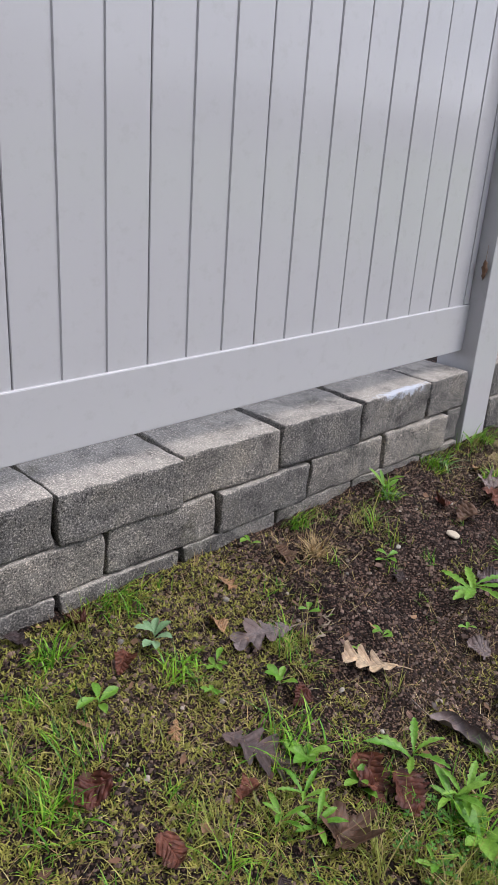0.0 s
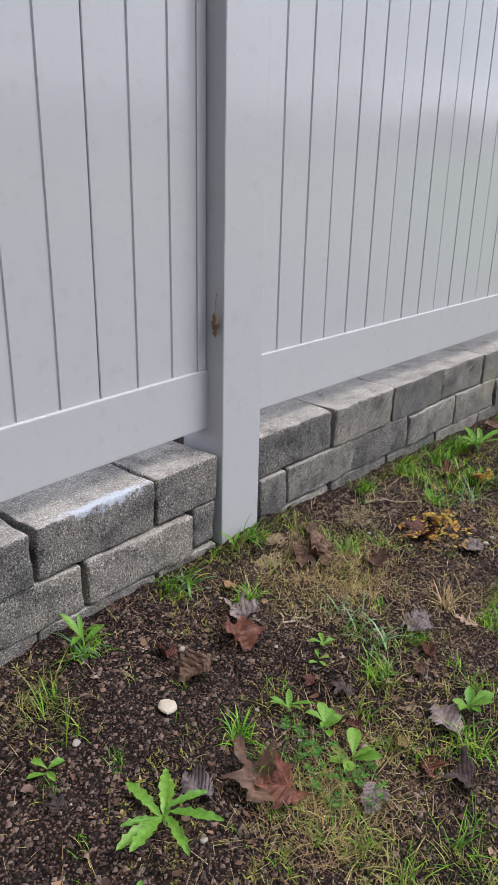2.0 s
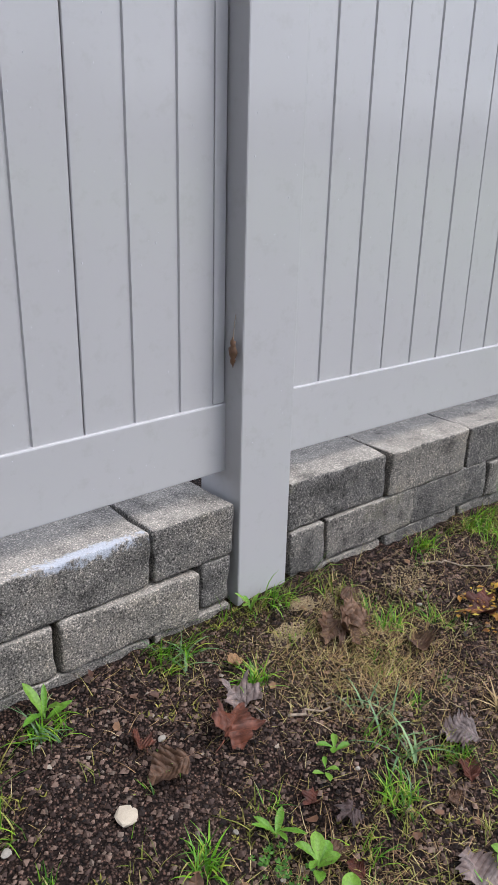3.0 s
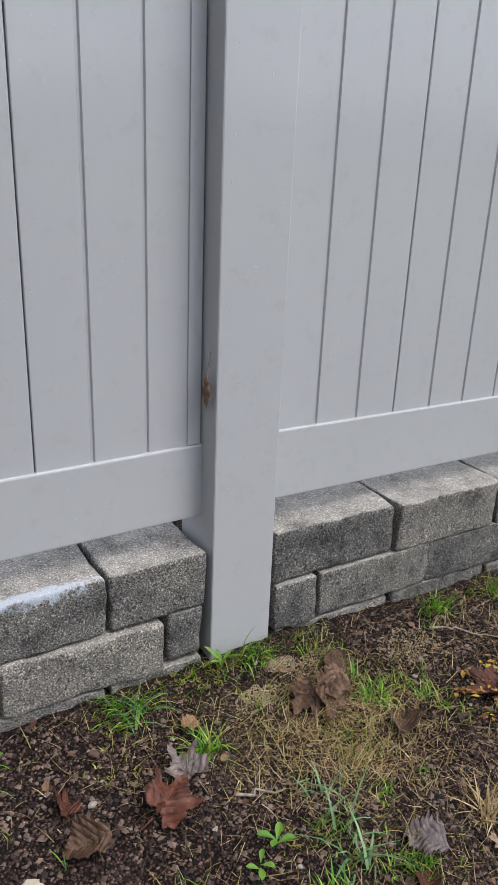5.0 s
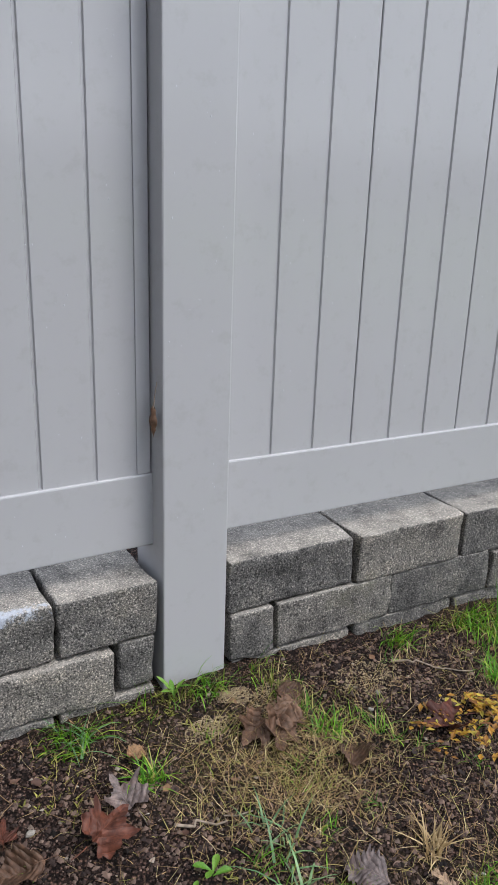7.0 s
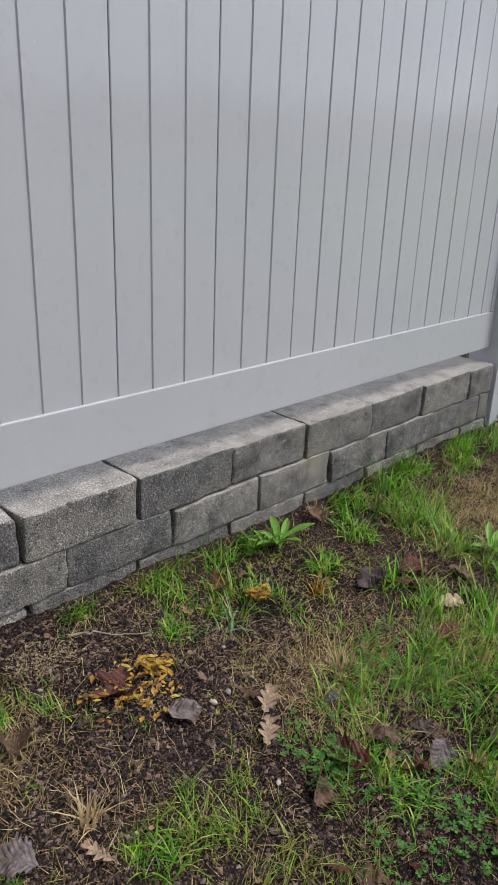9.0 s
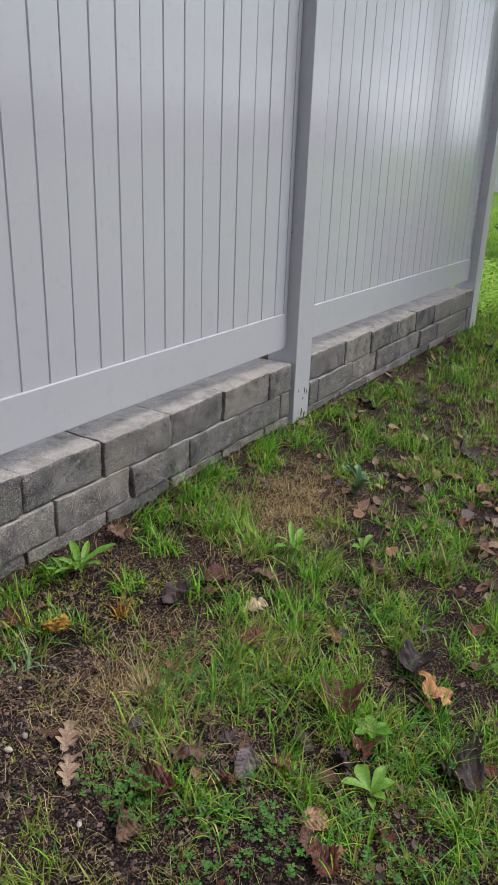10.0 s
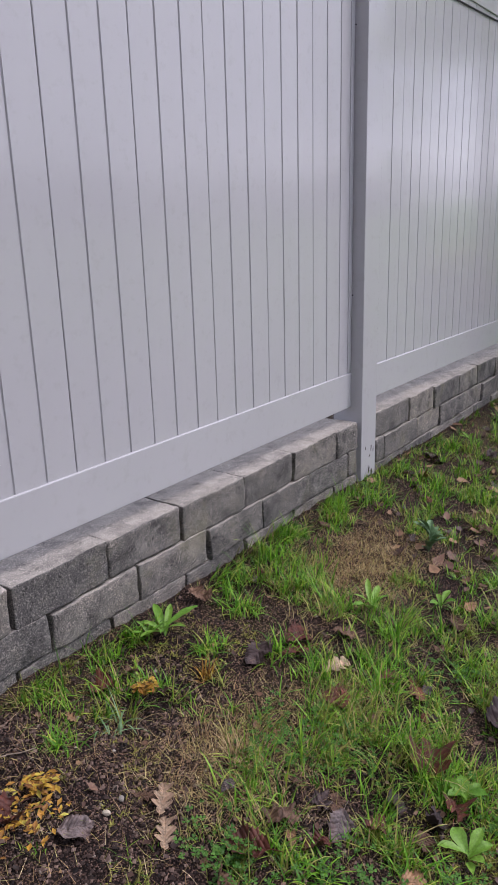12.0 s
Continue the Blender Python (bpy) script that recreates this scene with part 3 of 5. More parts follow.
def build_grass():
    v, f, ov, of, tv, tf = [], [], [], [], [], []
    # clumps of blades that share a root
    for _ in range(19000):
        x, y = RNG.uniform(0.1, 7.4), RNG.uniform(-0.55, 1.185)
        if x > 4.8 and RNG.random() > 0.5:
            continue
        g = green(x, y)
        if RNG.random() > g * g * (0.85 if x < 2.8 else 0.9) + 0.014 or not free_spot(x, y):
            continue
        olive = RNG.random() < (0.6 if x < 2.8 else 0.22)
        vv, ff = (ov, of) if olive else (v, f)
        size = RNG.uniform(0.022, 0.045) + 0.075 * RNG.random() ** 3 * g
        size *= 0.88 if x < 2.8 else 1.2
        side = RNG.uniform(0, 6.283)
        for _ in range(int(RNG.uniform(4, 18) * (0.6 + 0.5 * g))):
            a = RNG.uniform(0, 6.283)
            px, py = x + RNG.gauss(0, 0.009), y + RNG.gauss(0, 0.009)
            if not free_spot(px, py):
                continue
            head = side + RNG.gauss(0, 1.1) if RNG.random() < 0.6 else a
            if py > 1.15:
                head = RNG.uniform(3.4, 6.0)
            add_blade(vv, ff, px, py, surface_z(px, py) - 0.004, size * RNG.uniform(0.5, 1.35), RNG.uniform(0.0012, 0.0032) * (1 if x < 2.8 else 1.45), RNG.uniform(0.08, 1.0), head, RNG.uniform(0.08, 0.5))
    # matted dead stalks
    for _ in range(98000):
        x, y = RNG.uniform(0.1, 6.5), RNG.uniform(-0.5, 1.185)
        d = 0.47 + 0.8 * max(float(smoothstep(1.0, 0.3, math.hypot((x - px) / pr, (y - py) / pr * 1.4))) for px, py, pr in THATCH_SPOTS) + 0.8 * noise.noise((x * 2.6, y * 2.6, 21.0)) + 0.4 * noise.noise((x * 8, y * 8, 3.0)) + (-0.22 if x > 3.1 else 0.0 if x > 1.8 else -0.12)
        d -= 0.35 * float(smoothstep(0.55, 0.0, math.hypot((x - 1.5) / 0.8, (y - 0.85) / 0.45)))
        if RNG.random() > d or not free_spot(x, y):
            continue
        z = surface_z(x, y) + 0.001
        add_blade(tv, tf, x, y, z, RNG.uniform(0.012, 0.055), RNG.uniform(0.0006, 0.0014), RNG.uniform(0.6, 1.5), RNG.uniform(0, 6.283), RNG.uniform(-0.35, 0.4), 3)
    # worn patches of dead turf
    for cx, cy, rx, ry in ((3.9, 0.87, 0.26, 0.15), (2.97, 0.72, 0.18, 0.13), (3.3, 0.62, 0.12, 0.08), (1.75, 0.62, 0.15, 0.1), (2.2, 0.95, 0.16, 0.1)):
        for _ in range(int(95000 * rx * ry)):
            x, y = RNG.gauss(cx, rx * 0.6), RNG.gauss(cy, ry * 0.6)
            if free_spot(x, y):
                add_blade(tv, tf, x, y, surface_z(x, y) + RNG.uniform(0.001, 0.008), RNG.uniform(0.02, 0.055), RNG.uniform(0.0007, 0.0016), RNG.uniform(0.6, 1.45), RNG.uniform(0, 6.283), RNG.uniform(-0.35, 0.4), 3)
    stuff("olive_grass", ov, of, OLIVE, "thin yellowish green grass clumps on the soil", "grass")
    stuff("grass", v, f, GRASS, "uneven patches of green grass blades growing from the soil", "grass")
    stuff("dry_grass", tv, tf, THATCH, "matted straw-coloured dead grass lying on the soil", "dry grass")


def build_moss():
    v, f = [], []
    for _ in range(70000):
        x, y = RNG.uniform(0.15, 3.4), RNG.uniform(0.1, 1.19)
        d = -0.25 + 1.25 * noise.noise((x * 2.3, y * 2.3, 41.0)) + 0.6 * noise.noise((x * 9, y * 9, 5.0)) + float(np.interp(x, (0.2, 1.0, 1.25, 1.8, 4), (1.2, 1.05, 0.1, 0.15, 0.0)))
        if 1.05 < x < 1.75 and y > 0.65:
            d -= 0.5
        if RNG.random() > d or not free_spot(x, y):
            continue
        z = surface_z(x, y) - 0.001
        turn = RNG.uniform(0, 6.283)
        s = RNG.uniform(0.004, 0.0085)
        for k in range(3):
            add_blade(v, f, x, y, z, s * 1.6, s * 0.55, RNG.uniform(0.5, 1.2), turn + k * 2.09, 0.2, 2)
    stuff("moss", v, f, MOSS, "low yellow-green moss spreading over the soil", "moss")


def build_crumbs():
    v, f, sv, sf = [], [], [], []
    def lump(vv, ff, x, y, z, s):
        b = len(vv)
        for d in ((1, 0, 0), (-1, 0, 0), (0, 1, 0), (0, -1, 0), (0, 0, 1), (0, 0, -1)):
            q = RNG.uniform(0.6, 1.15) * s
            vv.append((x + d[0] * q + RNG.uniform(-0.3, 0.3) * s, y + d[1] * q + RNG.uniform(-0.3, 0.3) * s, z + d[2] * q * 0.75 + RNG.uniform(-0.2, 0.2) * s))
        for i in (0, 1):
            for j in (2, 3):
                for k in (4, 5):
                    ff.append((b + i, b + j, b + k))
    for _ in range(105000):
        x = RNG.uniform(0.4, 3.1) if RNG.random() < 0.88 else RNG.uniform(3.1, 5.6)
        y = RNG.uniform(0.4, 1.19) if RNG.random() < 0.85 else RNG.uniform(0.0, 0.4)
        if RNG.random() < 0.75 * green(x, y) or not free_spot(x, y):
            continue
        s = 0.0012 + 0.0058 * RNG.random() ** 3.0
        lump(v, f, x, y, surface_z(x, y) + s * 0.2, s)
    for cx, cy, w in ((2.17, 1.13, 0.06), (2.25, 1.1, 0.1), (2.09, 1.08, 0.07), (2.45, 1.08, 0.13)):
        for _ in range(900):
            r, a = w * 0.62 * RNG.random() ** 0.5, RNG.uniform(0, 6.283)
            x, y = cx + r * math.cos(a), cy + 0.55 * r * math.sin(a)
            if free_spot(x, y):
                s = RNG.uniform(0.0008, 0.0024)
                lump(sv, sf, x, y, surface_z(x, y) + s * 0.4 + 0.006 * max(0, 1 - r / (w * 0.62)), s)
    stuff("soil_crumbs", v, f, CRUMB, "loose dark crumbs and grit on bare soil", "soil")
    stuff("sand_patches", sv, sf, SAND, "pale sandy patches dug out beside the fence post", "sand")


def build_clover():
    v, f = [], []
    for cx, cy, w in ((3.11, 0.65, 0.11), (3.15, 0.55, 0.11), (2.76, 0.6, 0.09), (2.78, 0.37, 0.13), (2.74, 0.57, 0.06), (3.02, 0.68, 0.08), (2.89, 0.35, 0.1), (3.3, 0.2, 0.11), (1.77, 0.63, 0.07), (1.77, 0.73, 0.05), (3.05, 0.12, 0.15), (0.95, 0.45, 0.1), (3.6, 0.45, 0.1)):
        for _ in range(int(750 * w)):
            r, a = w * RNG.random() ** 0.6, RNG.uniform(0, 6.283)
            x, y = cx + r * math.cos(a), cy + r * math.sin(a)
            z = surface_z(x, y) + RNG.uniform(0.012, 0.035)
            t, s = RNG.uniform(0, 6.283), RNG.uniform(0.004, 0.009)
            for k in range(3):
                b, h = len(v), t + k * 2.094
                for d, o, up in ((0, 0, 0), (0.6, 0.5, 0.001), (1.05, 0.42, 0.002), (0.95, 0, 0.0), (1.05, -0.42, 0.002), (0.6, -0.5, 0.001)):
                    v.append((x + s * (d * math.cos(h) - o * math.sin(h)), y + s * (d * math.sin(h) + o * math.cos(h)), z + up * 1.5))
                f.append(tuple(range(b, b + 6)))
    stuff("clover", v, f, CLOVER, "patches of small dark green clover among the grass", "clover")


def build_tufts():
    """Longer blades in clumps."""
    v, f, bv, bf = [], [], [], []
    near = ((0.45, 0.84, 0.12), (0.79, 0.95, 0.09), (0.79, 1.16, 0.12), (0.86, 0.74, 0.14), (1.01, 0.46, 0.11), (1.61, 1.13, 0.08), (1.31, 1.17, 0.06), (1.86, 1.15, 0.09), (2.02, 0.72, 0.07), (2.78, 1.14, 0.08),
            (2.58, 1.15, 0.07), (2.13, 1.165, 0.07), (1.7, 0.81, 0.05), (3.09, 1.14, 0.08), (2.02, 0.53, 0.08), (2.39, 0.63, 0.11), (2.72, 0.99, 0.08), (0.6, 1.1, 0.06), (1.95, 1.02, 0.06), (2.3, 1.0, 0.06))
    beyond = ((2.93, 0.65, 0.17), (3.5, 1.12, 0.15), (3.7, 1.1, 0.16), (3.85, 1.15, 0.12), (4.16, 1.14, 0.13), (3.27, 0.29, 0.15), (3.42, 1.02, 0.14), (2.98, 0.25, 0.16), (2.83, 0.46, 0.12), (3.21, 0.97, 0.09), (3.33, 0.84, 0.12),
              (3.24, 0.59, 0.12), (3.46, 0.6, 0.13), (4.66, 0.97, 0.2), (3.67, 0.97, 0.12), (3.32, 0.46, 0.12), (3.88, 0.13, 0.24), (3.72, 0.02, 0.22), (3.73, 0.2, 0.17), (5.82, 0.95, 0.3), (5.75, 0.67, 0.23))
    farther = ((3.71, 0.4, 0.17), (3.67, -0.16, 0.15), (4.37, 1.07, 0.19), (4.77, 0.78, 0.18), (4.07, 1.07, 0.15), (5.44, 0.12, 0.16), (5.2, 1.08, 0.16), (6.6, 0.9, 0.25), (4.2, 0.5, 0.15))
    for x, y, w in near + beyond + farther:
        lush = 1.0 if x < 2.8 else 1.25
        for _ in range(int(36 + 430 * w * lush)):
            r, a = w * 0.55 * RNG.random() ** 0.7, RNG.uniform(0, 6.283)
            px, py = x + r * math.cos(a), y + r * math.sin(a) * 0.8
            if free_spot(px, py):
                add_blade(v, f, px, py, surface_z(px, py) - 0.004, RNG.uniform(0.03, 0.06 + 0.3 * w), RNG.uniform(0.0018, 0.0046) * lush, RNG.uniform(0.05, 0.9), RNG.uniform(0, 6.283) if py < 1.12 else RNG.uniform(3.2, 6.2), RNG.uniform(0.1, 0.55), 4)
    for x, y, w in ((2.84, 0.96, 0.11), (2.1, 0.85, 0.11), (2.08, 0.78, 0.13), (1.6, 1.12, 0.09), (1.88, 1.14, 0.09)):
        for _ in range(15):
            a = RNG.uniform(0, 6.283)
            add_blade(bv, bf, x + RNG.uniform(-0.03, 0.03), y + RNG.uniform(-0.03, 0.03), surface_z(x, y) - 0.003, RNG.uniform(0.5, 1.0) * w, RNG.uniform(0.003, 0.0055), RNG.uniform(0.4, 1.0), a, RNG.uniform(0.15, 0.45), 4)
    stuff("grass_tufts", v, f, GRASS, "taller green grass tufts along the block wall", "grass")
    stuff("broad_grass", bv, bf, BLUEGRASS, "broad blue-green grass blades lying outwards", "grass")


build_grass()
build_moss()
build_crumbs()
build_clover()
build_tufts()


# ---- fallen leaves ----
def leaf_mesh(name, kind, mat, seed):
    """A fallen leaf one unit long, curled, with a raised midrib and a stalk."""
    r = random.Random(seed)
    verts, faces = [], []
    bend, cup, twist = r.uniform(-0.5, 0.8), r.uniform(-0.4, 1.0), r.uniform(-0.9, 0.9)
    roll, side_up = r.uniform(0.0, 0.9), r.choice((-1, 1))
    if kind == "curl":
        bend, cup = 0.3, 0.0
    def place(u, s):
        z = bend * (u - 0.5) ** 2 * 1.3 + cup * s * s * 1.6 + twist * s * (u - 0.5) * 1.4
        z += 0.2 * noise.noise((u * 3.2, s * 3.2, seed * 3.3)) + 0.09 * noise.noise((u * 8, s * 8, seed * 1.3)) + 0.035 * noise.noise((u * 20, s * 20, seed * 2.3))
        if kind == "oak":
            return (u - 0.5, s + 0.06 * (u - 0.5) ** 2 * twist * 3, z * 0.4)
        # one margin rolls over
        z += roll * max(0.0, s * side_up - 0.12) * 1.6
        z += 0.05 * abs(s) - 0.012 * math.exp(-(s / 0.02) ** 2) + 0.005 * math.cos((abs(s) * 1.2 - u) * 42) * min(1, abs(s) * 9)
        if kind == "curl":
            return (u - 0.5, 0.1 * math.sin(s / 0.17) + 0.08 * math.sin(u * 4), z * 0.3 + 0.1 - 0.1 * math.cos(s / 0.17))
        return (u - 0.5, s + 0.06 * (u - 0.5) ** 2 * twist * 3, z)
    if kind == "maple":
        rings, spokes = 5, 60
        verts.append(place(0.35, 0))
        for k in range(1, rings + 1):
            for i in range(spokes):
                a = -math.pi + 2 * math.pi * i / spokes
                lobe = max(math.exp(-((a - c) / w) ** 2) * h for c, w, h in ((0, 0.4, 0.6), (0.95, 0.36, 0.53), (-0.95, 0.36, 0.51), (1.9, 0.4, 0.38), (-1.9, 0.4, 0.38)))
                rad = max(0.33, lobe) + 0.028 * math.sin(a * 15 + seed) * (abs(a) < 2.5) + 0.09 * noise.noise((a * 2.2, seed, 0)) + 0.03 * noise.noise((a * 9, seed, 3))
                if abs(a) > 2.7:
                    rad = 0.16
                q = rad * k / rings
                verts.append(place(0.35 + q * math.cos(a), q * math.sin(a)))
        for i in range(spokes):
            j = (i + 1) % spokes
            faces.append((0, 1 + i, 1 + j))
            for k in range(rings - 1):
                a, b = 1 + k * spokes, 1 + (k + 1) * spokes
                faces.append((a + i, b + i, b + j, a + j))
    else:
        n, m = 36, 3
        for i in range(n + 1):
            u = i / n
            if kind == "oak":
                w = None
            elif kind == "toothed":
                w = 0.36 * math.sin(math.pi * u) ** 0.75 * (1 + 0.14 * math.sin(u * 60))
            else:
                w = 0.36 * math.sin(math.pi * u ** 0.85) ** 0.7
            for j in range(-m, m + 1):
                side = 1.0 if j < 0 else 0.0
                if kind == "oak":
                    lobe = abs(math.sin(u * 12.0 + 0.35 * side + 0.3)) ** 0.7
                    ww = 0.3 * (0.3 + 0.7 * math.sin(math.pi * (0.06 + 0.94 * u) ** 1.3)) * (0.14 + 0.86 * lobe) * (1 if u < 0.96 else 0.4)
                    p = u + 0.13 * abs(j) / m * lobe
                else:
                    ww, p = w, u
                ww *= 1 + 0.45 * noise.noise((u * 5, side * 7, seed * 1.9)) + 0.15 * noise.noise((u * 17, side * 7, seed * 0.9))
                verts.append(place(p, ww * j / m))
        row = 2 * m + 1
        for i in range(n):
            for j in range(row - 1):
                a = i * row + j
                faces.append((a, a + row, a + row + 1, a + 1))
    low = min(v[2] for v in verts)
    verts = [(x, y, z - low) for x, y, z in verts]
    blade = mesh_of(name, verts, faces, mat, True)
    verts, faces, b = [], [], 0
    for t in range(5):
        u = -0.28 + 0.3 * t / 4
        base = place(0.02, 0)[2] - low
        for c in range(3):
            a = c * 2.094
            verts.append((u - 0.5, 0.011 * math.cos(a) + 0.04 * (1 - t / 4) ** 2, base + 0.011 * math.sin(a) + 0.03 * (1 - t / 4)))
    for t in range(4):
        for c in range(3):
            p, q = b + t * 3 + c, b + t * 3 + (c + 1) % 3
            faces.append((p, p + 3, q + 3, q))
    return blade, mesh_of("stalk", verts, faces, mat, True)


LEAF_WORDS = {
    "dark": "dark purple-brown wet fallen leaf lying on the soil",
    "red": "reddish brown fallen leaf lying among the grass",
    "brown": "dull brown fallen leaf lying on the ground",
    "tan": "small dry tan fallen leaf on the soil",
    "grey": "grey-mauve curled fallen leaf among the grass",
    "pale": "pale tan lobed oak leaf lying flat on soil",
    "orange": "dry orange-tan leaf resting on the grass",
}
LEAF_VARIANTS = {}


def fallen_leaf(x, y, size, tone, kind, turn, tip=(0.0, 0.0), lift=0.0):
    key = (tone, kind, RNG.randrange(5))
    if key not in LEAF_VARIANTS:
        LEAF_VARIANTS[key] = leaf_mesh("fallen_leaf", kind, LEAF_MATS[tone], 1 + len(LEAF_VARIANTS))
    ob = new("fallen_leaf", LEAF_VARIANTS[key][0])
    stalk = new("stalk", LEAF_VARIANTS[key][1])
    stalk.parent = ob
    slope = math.atan((surface_z(x, y + 0.03) - surface_z(x, y - 0.03)) / 0.06)
    ob.matrix_basis = Matrix.Translation((x, y, surface_z(x, y) + 0.002 + lift + (0.004 if x > 2.7 else 0.0))) @ Euler((slope + tip[0], tip[1], 0)).to_matrix().to_4x4() @ Euler((0, 0, turn)).to_matrix().to_4x4() @ Matrix.Scale(size, 4)
    return tagged(ob, LEAF_WORDS[tone], "leaf", group="fallen leaves")


fallen_leaf(0.98, 0.94, 0.13, "grey", "oak", 2.9, lift=0.006)
for x, y, s, turn in ((1.11, 0.77, 0.105, 2.3), (2.75, 0.74, 0.071, 0.6), (2.7, 0.69, 0.068, 0.7), (3.38, 0.7, 0.09, -0.3), (4.02, -0.02, 0.076, 1.0), (2.3, 0.68, 0.052, 2.0)):
    fallen_leaf(x, y, s, "pale", "oak", turn, lift=0.012)
DARK_LEAVES = ((0.57, 1.16, 0.051), (1.92, 0.75, 0.055), (1.94, 0.5, 0.076), (1.38, 0.91, 0.041), (3.13, 0.32, 0.09), (3.11, 0.41, 0.061), (3.27, 0.86, 0.095), (3.0, 0.52, 0.06), (3.54, 0.31, 0.117), (3.89, -0.06, 0.072), (3.29, 0.1, 0.125), (4.88, 0.59, 0.119))
RED_LEAVES = ((0.73, 0.71, 0.054), (0.57, 0.69, 0.061), (0.52, 0.84, 0.073), (0.94, 0.61, 0.087), (0.96, 0.57, 0.087), (0.94, 0.8, 0.052), (0.7, 1.02, 0.051), (0.69, 1.15, 0.06), (1.72, 1.03, 0.056), (1.91, 0.55, 0.05), (1.89, 0.8, 0.045),
              (2.79, 0.56, 0.093), (2.89, 0.47, 0.056), (3.35, 0.8, 0.089), (2.51, 0.93, 0.1), (2.91, 1.05, 0.067), (3.28, 0.41, 0.124), (3.39, 0.82, 0.09), (4.7, -0.01, 0.12))
BROWN_LEAVES = ((0.83, 0.58, 0.117), (1.19, 1.1, 0.058), (2.3, 0.93, 0.063), (1.73, 0.96, 0.075), (1.87, 0.72, 0.058), (2.16, 1.04, 0.09), (2.2, 1.02, 0.1), (2.23, 1.04, 0.076), (2.9, 0.56, 0.09), (2.69, 0.55, 0.067), (3.36, 1.12, 0.073), (2.65, 0.4, 0.058),
                (3.7, 0.18, 0.077), (3.84, 0.54, 0.068), (3.51, 0.74, 0.069))
GREY_LEAVES = ((1.56, 0.78, 0.067), (2.19, 0.74, 0.073), (2.02, 0.58, 0.083), (1.78, 0.59, 0.06), (2.96, 0.46, 0.075), (2.6, 0.82, 0.07), (1.35, 0.68, 0.065))
TAN_LEAVES = ((0.7, 0.86, 0.04), (0.92, 1.01, 0.055), (1.01, 1.09, 0.048), (1.95, 1.07, 0.046), (1.92, 0.61, 0.037), (2.87, 0.52, 0.034), (2.79, 1.03, 0.031), (3.17, 0.55, 0.044), (3.96, 0.55, 0.053), (4.18, -0.08, 0.071))
for tone, kinds, places in (("dark", ("ovate", "toothed", "maple"), DARK_LEAVES), ("red", ("ovate", "toothed", "maple"), RED_LEAVES), ("brown", ("ovate", "toothed", "maple"), BROWN_LEAVES),
                            ("grey", ("ovate", "toothed"), GREY_LEAVES), ("tan", ("ovate", "toothed", "oak"), TAN_LEAVES)):
    for x, y, s in places:
        fallen_leaf(x, y, s, tone, RNG.choice(kinds), RNG.uniform(0, 6.283), (RNG.uniform(-0.3, 0.3), RNG.uniform(-0.3, 0.3)), 0.005)
fallen_leaf(0.79, 0.76, 0.125, "dark", "oak", -0.9, (0.2, 0.1), 0.01)
fallen_leaf(1.15, 0.57, 0.15, "grey", "curl", -1.2, lift=0.008)
for x, y, s, tone, turn in ((1.86, 0.97, 0.105, "red", 0.6), (1.9, 1.01, 0.08, "grey", 2.0), (1.64, 0.74, 0.13, "brown", 1.6), (1.66, 0.7, 0.1, "red", 2.6), (1.48, 0.52, 0.13, "red", -0.8)):
    fallen_leaf(x, y, s, tone, "maple", turn, (0.25, 0.2), 0.008)
fallen_leaf(3.49, 0.24, 0.12, "orange", "maple", 0.4, (0.2, 0.1), 0.02)
count = 0
while count < 230:
    x, y = RNG.uniform(0.3, 7.2), RNG.uniform(-0.5, 1.16)
    w = 0.25 + 0.4 * float(smoothstep(1.2, 0.2, math.hypot((x - 5.0) / 1.4, (y - 0.25) / 0.6))) + 0.95 * float(smoothstep(1.1, 0.2, math.hypot((x - 3.2) / 0.9, (y - 0.25) / 0.5)))
    if x < 2.2 and y > 0.6:
        w *= 0.35
    if RNG.random() > w:
        continue
    count += 1
    tone = RNG.choice(("dark", "red", "brown", "brown", "red", "red", "tan", "brown", "red", "grey"))
    fallen_leaf(x, y, 0.026 + 0.06 * RNG.random() ** 1.8, tone, RNG.choice(("ovate", "toothed", "oak", "maple")), RNG.uniform(0, 6.283), (RNG.uniform(-0.35, 0.35), RNG.uniform(-0.35, 0.35)), RNG.uniform(0.002, 0.012))


def build_litter():
    v, f = [], []
    for _ in range(14000):
        x, y = RNG.uniform(0.3, 9.5), RNG.uniform(-0.8, 1.18)
        w = 0.18 + 0.6 * float(smoothstep(1.0, 0.1, math.hypot((x - 5.1) / 1.6, (y - 0.3) / 0.6))) + 0.5 * float(smoothstep(1.0, 0.1, math.hypot((x - 3.3) / 1.0, (y - 0.2) / 0.6)))
        if RNG.random() > w or not free_spot(x, y):
            continue
        z, s, a = surface_z(x, y) + RNG.uniform(0.001, 0.012), RNG.uniform(0.003, 0.0095) * (2.6 if x > 4 else 1), RNG.uniform(0, 6.283)
        b = len(v)
        tx, ty = RNG.uniform(-0.5, 0.5), RNG.uniform(-0.5, 0.5)
        for k in range(6):
            q = a + k * 1.047
            r = s * RNG.uniform(0.5, 1.1) * (1 if k % 3 else 1.5)
            px, py = r * math.cos(q), r * math.sin(q)
            v.append((x + px, y + py, z + px * tx + py * ty + 0.25 * r * RNG.random() + s * 0.3))
        v.append((x, y, z + s * 0.2))
        for k in range(6):
            f.append((b + 6, b + k, b + (k + 1) % 6))
    stuff("leaf_litter", v, f, LITTER, "broken brown leaf fragments scattered over the ground", "leaf litter", True)


build_litter()


